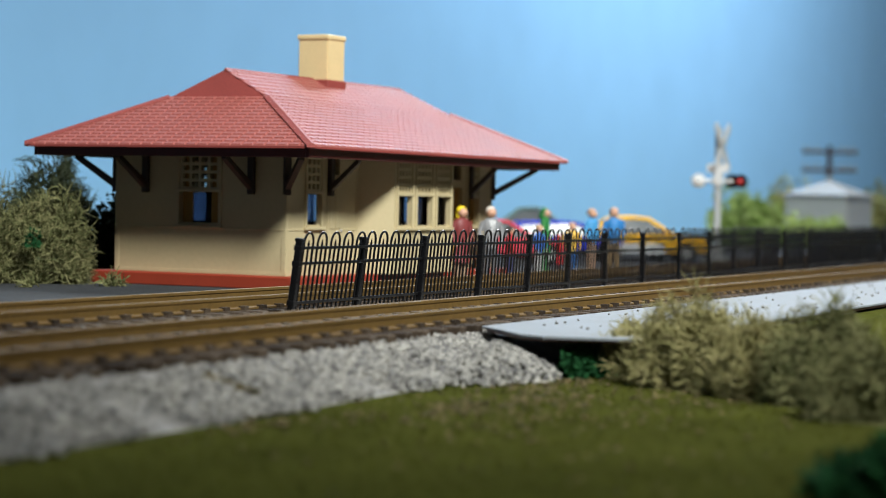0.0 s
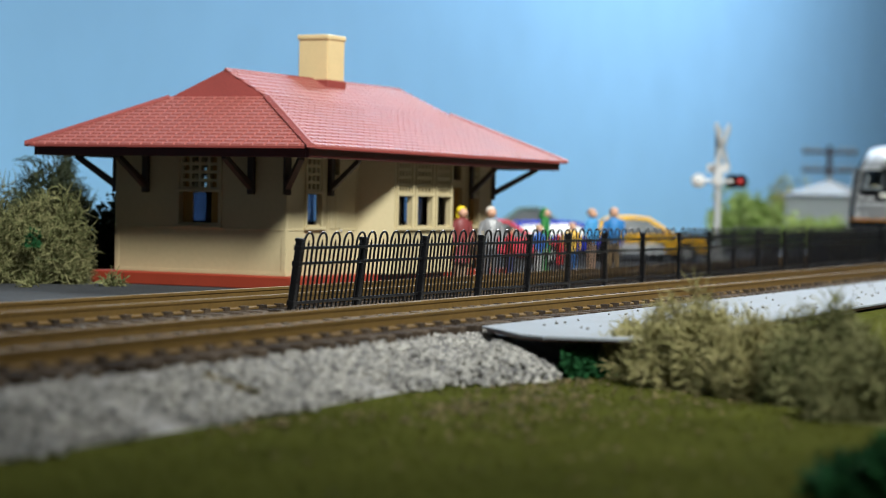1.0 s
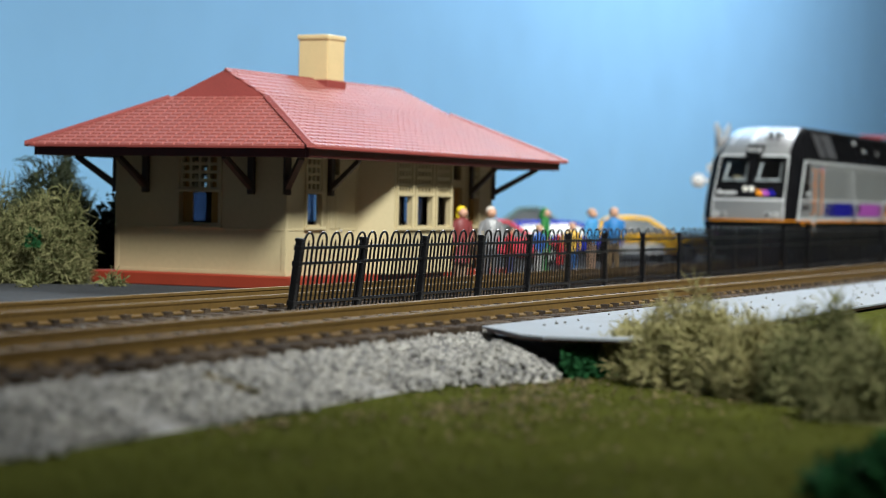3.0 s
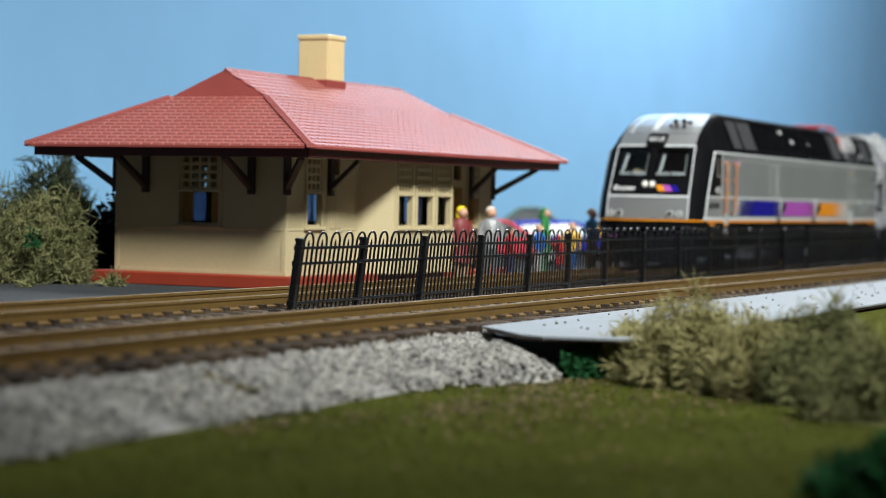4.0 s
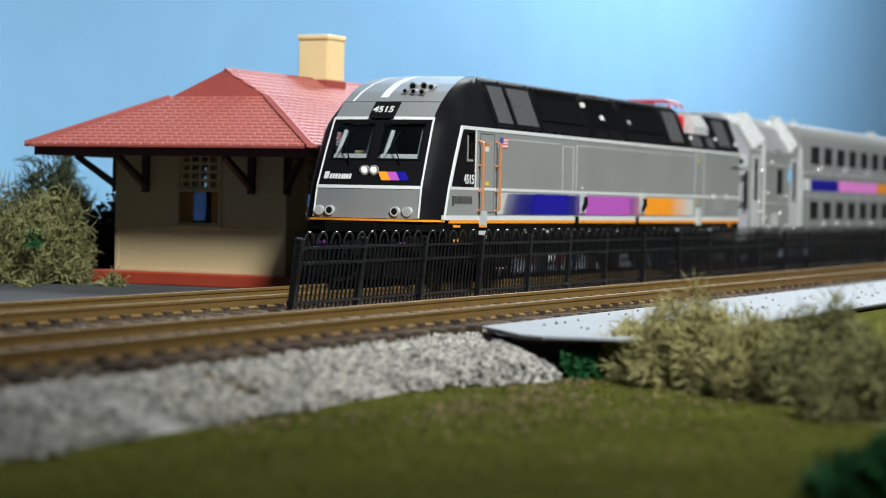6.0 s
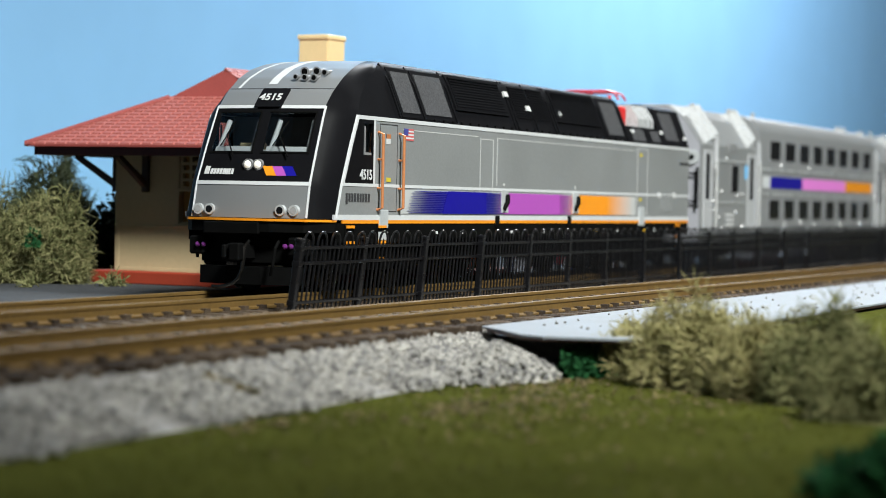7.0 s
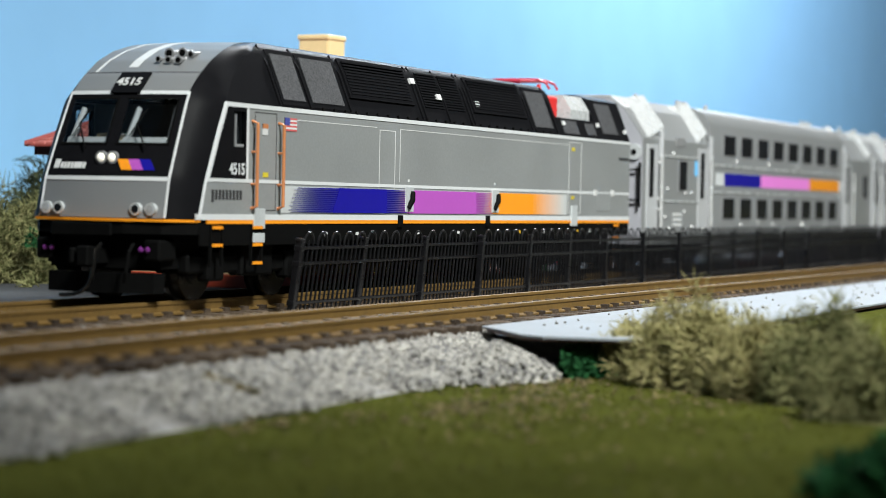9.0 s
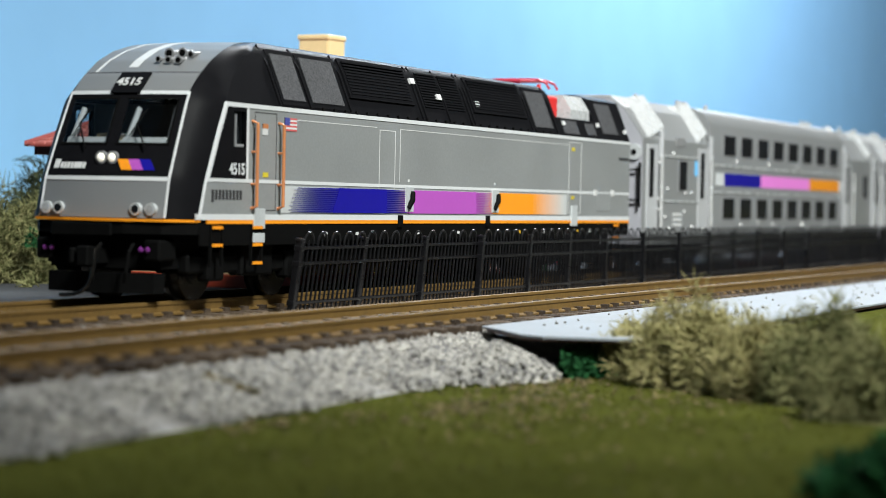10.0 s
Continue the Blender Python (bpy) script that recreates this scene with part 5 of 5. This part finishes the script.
# far off
foam("bush", "light green foam bush by the crossing", T(842, 120, S), 26, 26, 31.0, 2600, FOAM, 51, 2.2)
foam("bush", "light green foam bush by the crossing", T(880, 133, S), 26, 24, 33.0, 2200, FOAM, 52, 2.2)
foam("bush", "yellow-green foam bush before the shed", T(870, 98, S), 15, 14, 19.0, 1500, FOAMPALE, 53, 2.0)
foam("bush", "yellow-green foam bush before the shed", T(884, 84, S), 15, 14, 18.0, 1500, FOAMPALE, 54, 2.0)
foam("tree", "olive foam tree behind the shed", T(1096, 163, S), 26, 24, 42.0, 1900, FOAMOLIVE, 55, 2.6)
foam("tree", "olive foam tree behind the shed", T(1119, 108, S), 24, 24, 40.0, 1900, FOAMOLIVE, 56, 2.6)
foam("tree", "olive foam tree behind the shed", T(1150, 75, S), 30, 24, 39.0, 1900, FOAMOLIVE, 57, 2.6)
foam("bush", "olive foam bush in the distance", T(985, 155, S), 22, 24, 28.0, 1500, FOAMOLIVE, 58, 2.4)


# ---- figurines ----
PLASTIC = {}


def plastic(color):
    key = tuple(color)
    if key not in PLASTIC:
        PLASTIC[key] = material("figure_paint", color, 0.55, vary=0.12, scale=0.3)
    return PLASTIC[key]


def figurine(label, x, y, h, turn, coat, legs, hair, skin_col=(0.55, 0.3, 0.2), skirt=False, shirt=None):
    """A painted plastic figure in one mesh, h tall."""
    bm = B()
    k = h / 21.0
    mats = [coat, legs, hair, skin_col] + ([shirt] if shirt else [])

    def close(start, slot):
        for f in list(bm.faces)[start:]:
            f.material_index = slot
        return len(bm.faces)
    n = 0
    for s in (-1, 1):
        tube(bm, [(0.2, s * 1.1, 0), (0.1, s * 1.15, 5), (0, s * 1.0, 10.2)], 0.85, 8, 1.25)
        box(bm, -1.6, s * 1.1 - 0.7, 0, 1.0, s * 1.1 + 0.7, 0.9, 0.25)
    n = close(n, 1)
    rings = [(9.2 if not skirt else 5.5, 2.0 if not skirt else 3.0, 1.5 if not skirt else 2.2), (11.5, 1.9, 1.4), (14.5, 2.4, 1.6), (16.6, 2.7, 1.5), (17.4, 1.7, 1.1), (17.8, 0.8, 0.8)]
    prev = None
    for z, ry, rx in rings:
        ring = [bm.verts.new((rx * math.cos(a), ry * math.sin(a), z)) for a in [2 * math.pi * i / 12 for i in range(12)]]
        if prev:
            for i in range(12):
                bm.faces.new((prev[i], prev[(i + 1) % 12], ring[(i + 1) % 12], ring[i]))
        else:
            bm.faces.new(ring[::-1])
        prev = ring
    bm.faces.new(prev)
    for s in (-1, 1):
        tube(bm, [(0, s * 2.5, 16.6), (0.2, s * 3.3, 13.6), (-0.9, s * 2.9, 10.8)], 0.85, 8, 0.6)
    n = close(n, 0)
    ball(bm, Vector((-0.35, 0, 19.0)), 1.45, 12, 8)
    ball(bm, Vector((-1.75, 0, 18.9)), 0.35, 6, 5)
    for s in (-1, 1):
        ball(bm, Vector((-1.1, s * 2.85, 10.3)), 0.6, 8, 6)
    n = close(n, 3)
    bmesh.ops.create_uvsphere(bm, u_segments=12, v_segments=8, radius=1.5, matrix=Matrix.Translation((0.35, 0, 19.55)) @ Matrix.Diagonal((1, 1.03, 0.98, 1)))
    if skirt:
        ball(bm, Vector((0.8, 0, 18.1)), 1.55, 10, 6)
    n = close(n, 2)
    if shirt:
        solid(bm, [(-1.45, -0.9, 16.9), (-1.45, 0.9, 16.9), (-1.62, 0.0, 13.4), (-0.9, -0.9, 16.9), (-0.9, 0.9, 16.9), (-0.9, 0.0, 13.4)], [(0, 1, 2), (3, 4, 5), (0, 1, 4, 3), (1, 2, 5, 4), (2, 0, 3, 5)])
        close(n, 4)
    for v in bm.verts:
        v.co *= k
    me = mesh_of(bm, "figurine", plastic(mats[0]), True)
    for c in mats[1:]:
        me.materials.append(plastic(c))
    ob = tagged(new("figurine", me), label, "figurine", "figurines on the platform")
    ob.matrix_world = T(x, y, -3.2, 0, 0, turn)


JEANS, GREYT, KHAKI = (0.02, 0.025, 0.09), (0.1, 0.1, 0.11), (0.3, 0.2, 0.1)
figurine("plastic figurine in a dark red coat, yellow hair", 228, 25.2, 21.2, 62, (0.2, 0.035, 0.035), (0.3, 0.2, 0.13), (0.85, 0.62, 0.02), skirt=True)
figurine("plastic figurine in a grey suit, white hair", 245, 23.6, 21.2, 44, (0.24, 0.24, 0.25), GREYT, (0.75, 0.68, 0.6), shirt=(0.75, 0.75, 0.75))
figurine("small plastic figurine in red, dark hair", 256, 22.2, 15.5, 130, (0.5, 0.03, 0.04), JEANS, (0.02, 0.015, 0.012))
figurine("small plastic figurine in blue, fair hair", 301, 30.7, 15.8, 70, (0.03, 0.13, 0.45), (0.4, 0.4, 0.4), (0.45, 0.28, 0.15))
figurine("plastic figurine in a green hooded coat", 348.6, 47.4, 21.0, 100, (0.02, 0.2, 0.04), (0.03, 0.15, 0.05), (0.015, 0.16, 0.03), skirt=True)
figurine("small plastic figurine in bright red", 322, 32.2, 12.5, 120, (0.6, 0.02, 0.03), (0.05, 0.03, 0.03), (0.5, 0.03, 0.03), skirt=True)
figurine("small plastic figurine in yellow and blue", 324, 28.6, 16.5, 30, (0.75, 0.45, 0.06), (0.03, 0.14, 0.4), (0.5, 0.3, 0.15))
figurine("plastic figurine in a light blue shirt", 359.6, 34.9, 21.0, 76, (0.06, 0.3, 0.6), (0.35, 0.22, 0.15), (0.5, 0.3, 0.2))
figurine("plastic figurine in a blue shirt and tan trousers", 372, 31.6, 21.5, 30, (0.03, 0.2, 0.5), KHAKI, (0.5, 0.3, 0.2))


# ---- parked cars ----
def car(label, x, y, turn, color, length=53.0, high=15.5, style="coupe", panes=None):
    c = thing("car", label, "car", T(x, y, -3.2, 0, 0, turn), "parked cars")
    paint = material("car_paint", color, 0.6, vary=0.05, spec=0.1)
    L, w = length, 20.5
    belt = high * 0.62
    if style == "coupe":
        low = [(0, 3.4), (0.3, 6.5), (2.5, belt * 0.88), (L * 0.32, belt), (L * 0.8, belt), (L * 0.97, belt * 0.93), (L, 6.0), (L, 3.2)]
        top = [(L * 0.27, belt - 0.2), (L * 0.45, high - 0.5), (L * 0.56, high), (L * 0.7, high - 0.5), (L * 0.92, belt - 0.1)]
    else:
        low = [(0, 3.4), (0.3, 7), (2, belt * 0.92), (L * 0.28, belt), (L * 0.98, belt), (L, 6.0), (L, 3.2)]
        top = [(L * 0.22, belt - 0.2), (L * 0.38, high - 0.6), (L * 0.5, high), (L * 0.9, high - 0.6), (L * 0.99, belt - 0.1)]
    bm = B()
    prism(bm, low, "y", -w / 2, w / 2)
    bmesh.ops.bevel(bm, geom=[e for e in bm.edges if abs(e.verts[0].co.y - e.verts[1].co.y) < 0.1], offset=1.1, segments=3, affect="EDGES")
    body = part("body", bm, paint, c, smooth=True)
    bm = B()
    n = len(top)
    vs = [(px, -w / 2 + 1.2, pz) if i in (0, n - 1) else (px, -w / 2 + 3.2, pz) for i, (px, pz) in enumerate(top)]
    vs += [(a, -b, z) for a, b, z in vs]
    solid(bm, vs, [tuple(range(n)), tuple(range(2 * n - 1, n - 1, -1))] + [(i, i + 1, n + i + 1, n + i) for i in range(n - 1)] + [(0, n - 1, 2 * n - 1, n)])
    part("cabin", bm, panes or CARGLASS, c, "clear plastic car windows" if panes else "tinted car windows")
    bm = B()
    for s in (-1, 1):
        tube(bm, [Vector((px, s * (w / 2 - (1.2 if i in (0, n - 1) else 3.2)), pz)) for i, (px, pz) in enumerate(top)], 0.75, 6)
    vs = [(px, s * (w / 2 - 3.2), pz + 0.25) for px, pz in top[1:-1] for s in (-1, 1)]
    m = len(top) - 2
    solid(bm, vs + [(a, b, z - 0.5) for a, b, z in vs], [(2 * i, 2 * i + 2, 2 * i + 3, 2 * i + 1) for i in range(m - 1)] + [(2 * m + 2 * i, 2 * m + 2 * i + 1, 2 * m + 2 * i + 3, 2 * m + 2 * i + 2) for i in range(m - 1)])
    part("roof", bm, paint, c, smooth=True)
    for fx in (0.17, 0.82):
        for s in (-1, 1):
            bm = B()
            tube(bm, ((L * fx, s * (w / 2 - 2.6), 3.8), (L * fx, s * (w / 2 + 0.15), 3.8)), 3.8, 18)
            wh = part("wheel", bm, MATT, c, "black tyre")
            bm = B()
            tube(bm, ((L * fx, s * (w / 2 + 0.1), 3.8), (L * fx, s * (w / 2 + 0.35), 3.8)), 2.3, 14)
            part("rim", bm, CHROME, wh)
    for s in (-1, 1):
        for xx, m in ((0.25, LABELWHITE), (L - 0.5, RED)):
            bm = B()
            box(bm, xx - 0.4, s * 7.2 - 2, belt * 0.66, xx + 0.6, s * 7.2 + 2, belt * 0.82, 0.2)
            part("headlight" if m is LABELWHITE else "tail_light", bm, m, body)


PALEPANES = material("clear_plastic", (0.2, 0.22, 0.235), 0.3, vary=0.2)
car("yellow model sports car with dark windows, parked", 523.7, 46.4, 120, (0.95, 0.52, 0.012), 54, 17.4)
car("silver-white model car, parked beside the yellow one", 490, 62, 24, (0.8, 0.82, 0.85), 50, 12.2)
car("deep blue model car with pale windows, parked", 500, 74, 122, (0.02, 0.04, 0.5), 46, 15.0, "van", PALEPANES)
car("red model car, parked near the figurines", 421.5, 67.6, 126, (0.62, 0.06, 0.09), 52, 15.8)
car("grey-green model car with a domed roof", 520, 94, 114, (0.12, 0.19, 0.18), 42, 20.2)


# ---- crossing signal ----
def signal():
    s = thing("crossing_signal", "silver railway crossing signal with crossbuck and red lamps", "crossing signal", T(545.6, 47.7, -3.2, 0, 0, 12))
    bm = B()
    box(bm, -5, -5, 0, 5, 5, 1.5, 0.3)
    box(bm, -2.6, -2.6, 1.5, 2.6, 2.6, 7, 0.4)
    part("base", bm, GALV, s)
    bm = B()
    tube(bm, ((0, 0, 1), (0, 0, 55)), 1.5, 12)
    part("mast", bm, GALV, s, "grey metal mast", smooth=True)
    for a in (50, -50):
        bm = B()
        box(bm, -1.9, -12, -1.7, -1.3, 12, 1.7, 0.15)
        part("crossbuck_board", bm, SIGNALPAINT, s, "white crossbuck board", at=T(0, 0, 47, 0, 0, 73) @ pose(0, 0, 0, a, 0, 0))
    bm = B()
    box(bm, -1.9, -4.5, 36.5, -1.3, 4.5, 40.0, 0.15)
    part("plaque", bm, SIGNALPAINT, s, "white plaque")
    bm = B()
    tube(bm, ((0, -10, 33), (0, 9, 33)), 0.7, 8)
    box(bm, -2.4, -2.0, 31, 2.4, 2.0, 37, 0.4)
    part("light_bar", bm, SIGNALPAINT, s)
    for side in (-1, 1):
        for d in (-1, 1):
            y = 8.0 if side > 0 else (-9.4 if d < 0 else -5.6)
            bm = B()
            tube(bm, ((d * 0.6, y, 33), (d * 1.4, y, 33)), 2.9, 18)
            tube(bm, ((d * 1.4, y, 33), (d * 4.6, y, 33)), 2.0, 16)
            lp = part("lamp_hood", bm, MATT if y < 0 else SIGNALPAINT, s, "black lamp hood" if y < 0 else "silver lamp hood")
            bm = B()
            ball(bm, Vector((d * 4.0, y, 33)), 1.4, 12, 8)
            part("lens", bm, RED if y < 0 and d < 0 else (MATT if y < 0 else CHROME), lp, "red lens" if y < 0 and d < 0 else ("dark lens" if y < 0 else "silver cap"))


signal()


# ---- shed, pole ----
def shed():
    s = thing("shed", "grey corrugated metal shed with a low pyramid roof", "shed", T(946, 126, -3.2))
    a, b, h = 64, 37, 30.5
    # walls of vertical ribs
    for nm, pts, ln in (("front", T(0, -b, 0), a), ("side", T(0, 0, 0, 0, 0, -90), b), ("far_side", T(a, -b, 0, 0, 0, 90), b), ("back", T(a, 0, 0, 0, 0, 180), a)):
        bm = B()
        n = int(ln / 2.2)
        edge = [(i * ln / n + ln / n * f, d) for i in range(n) for f, d in ((0, 0), (0.3, -0.5), (0.7, -0.5))]
        prism(bm, edge + [(ln, 0), (ln, 0.6), (0, 0.6)], "z", 0, h)
        part("wall", bm, GALV, s, at=pts)
    o = 2.5
    bm = B()
    solid(bm, [(-o, -b - o, h), (a + o, -b - o, h), (a + o, o, h), (-o, o, h), (a / 2, -b / 2, h + 9.5), (-o, -b - o, h - 1), (a + o, -b - o, h - 1), (a + o, o, h - 1), (-o, o, h - 1)],
          [(0, 1, 4), (1, 2, 4), (2, 3, 4), (3, 0, 4), (0, 5, 6, 1), (1, 6, 7, 2), (2, 7, 8, 3), (3, 8, 5, 0), (5, 8, 7, 6)])
    part("roof", bm, GALVLIGHT, s, "pale metal roof")
    bm = B()
    tube(bm, ((a / 2, -b / 2, h + 9), (a / 2, -b / 2, h + 11.5)), 1.6, 10)
    part("vent", bm, GALV, s)


shed()


def pole():
    p = thing("utility_pole", "brown utility pole with two cross-arms and insulators", "utility pole", T(1156.5, 152, -3.2, 0, 0, 24))
    bm = B()
    tube(bm, ((0, 0, 0), (0, 0, 66)), 2.2, 10, 1.7)
    part("mast", bm, POLEBROWN, p, smooth=True)
    for z in (61.5, 49.0):
        bm = B()
        box(bm, -1.8, -19, z - 1.2, 0, 19, z + 1.2, 0.2)
        arm = part("cross_arm", bm, POLEBROWN, p)
        for y in (-17, -12.5, -8, 8, 12.5, 17):
            bm = B()
            tube(bm, ((-0.9, y, z + 1.0), (-0.9, y, z + 4.0)), 1.0, 8, 0.7)
            part("insulator", bm, GLASSY, arm, "pale glass insulator")


pole()


engine = loco()
first_coach = coach()
coaches = [first_coach, copy_thing(first_coach, T(0, 0, 0))]

# how far the train still has to roll, in millimetres
ROLL = [(0.0, 744), (1.0, 635), (2.0, 525), (2.5, 470), (4.0, 304.5), (4.5, 247.5), (5.0, 193), (5.5, 146.2), (6.2, 95), (7.0, 54.0), (7.5, 25.8), (8.0, 5.1), (8.3, 0), (10.0, 0)]


def still_to_roll(t):
    """The train's place along the track at t seconds, smooth through the rows of ROLL."""
    for k in range(len(ROLL) - 1):
        (t0, s0), (t1, s1) = ROLL[k], ROLL[k + 1]
        if t <= t1:
            m = []
            for j in (k, k + 1):
                a, b = ROLL[max(0, j - 1)], ROLL[min(len(ROLL) - 1, j + 1)]
                m.append((b[1] - a[1]) / (b[0] - a[0]) if ROLL[j][1] > 0 else 0)
            h, u = t1 - t0, (t - t0) / (t1 - t0)
            return (2 * u**3 - 3 * u**2 + 1) * s0 + (u**3 - 2 * u**2 + u) * h * m[0] + (3 * u**2 - 2 * u**3) * s1 + (u**3 - u**2) * h * m[1]
    return 0.0


def motions():
    walk(engine, [(t, T(s, 0, 0)) for t, s in ROLL])
    for i, c in enumerate(coaches):
        walk(c, [(t, T(s + 256 + 302 * i, 0, 0)) for t, s in ROLL])
    ticks = [k / 15 for k in range(126)] + [10.0]
    for train in (engine, *coaches):
        for ws in train.children_recursive:
            if ws.name.startswith("wheelset"):
                p = ws.matrix_basis.translation.copy()
                walk(ws, [(t, pose(*p, 0, math.degrees(still_to_roll(t) * U / p.z), 0)) for t in ticks])


motions()
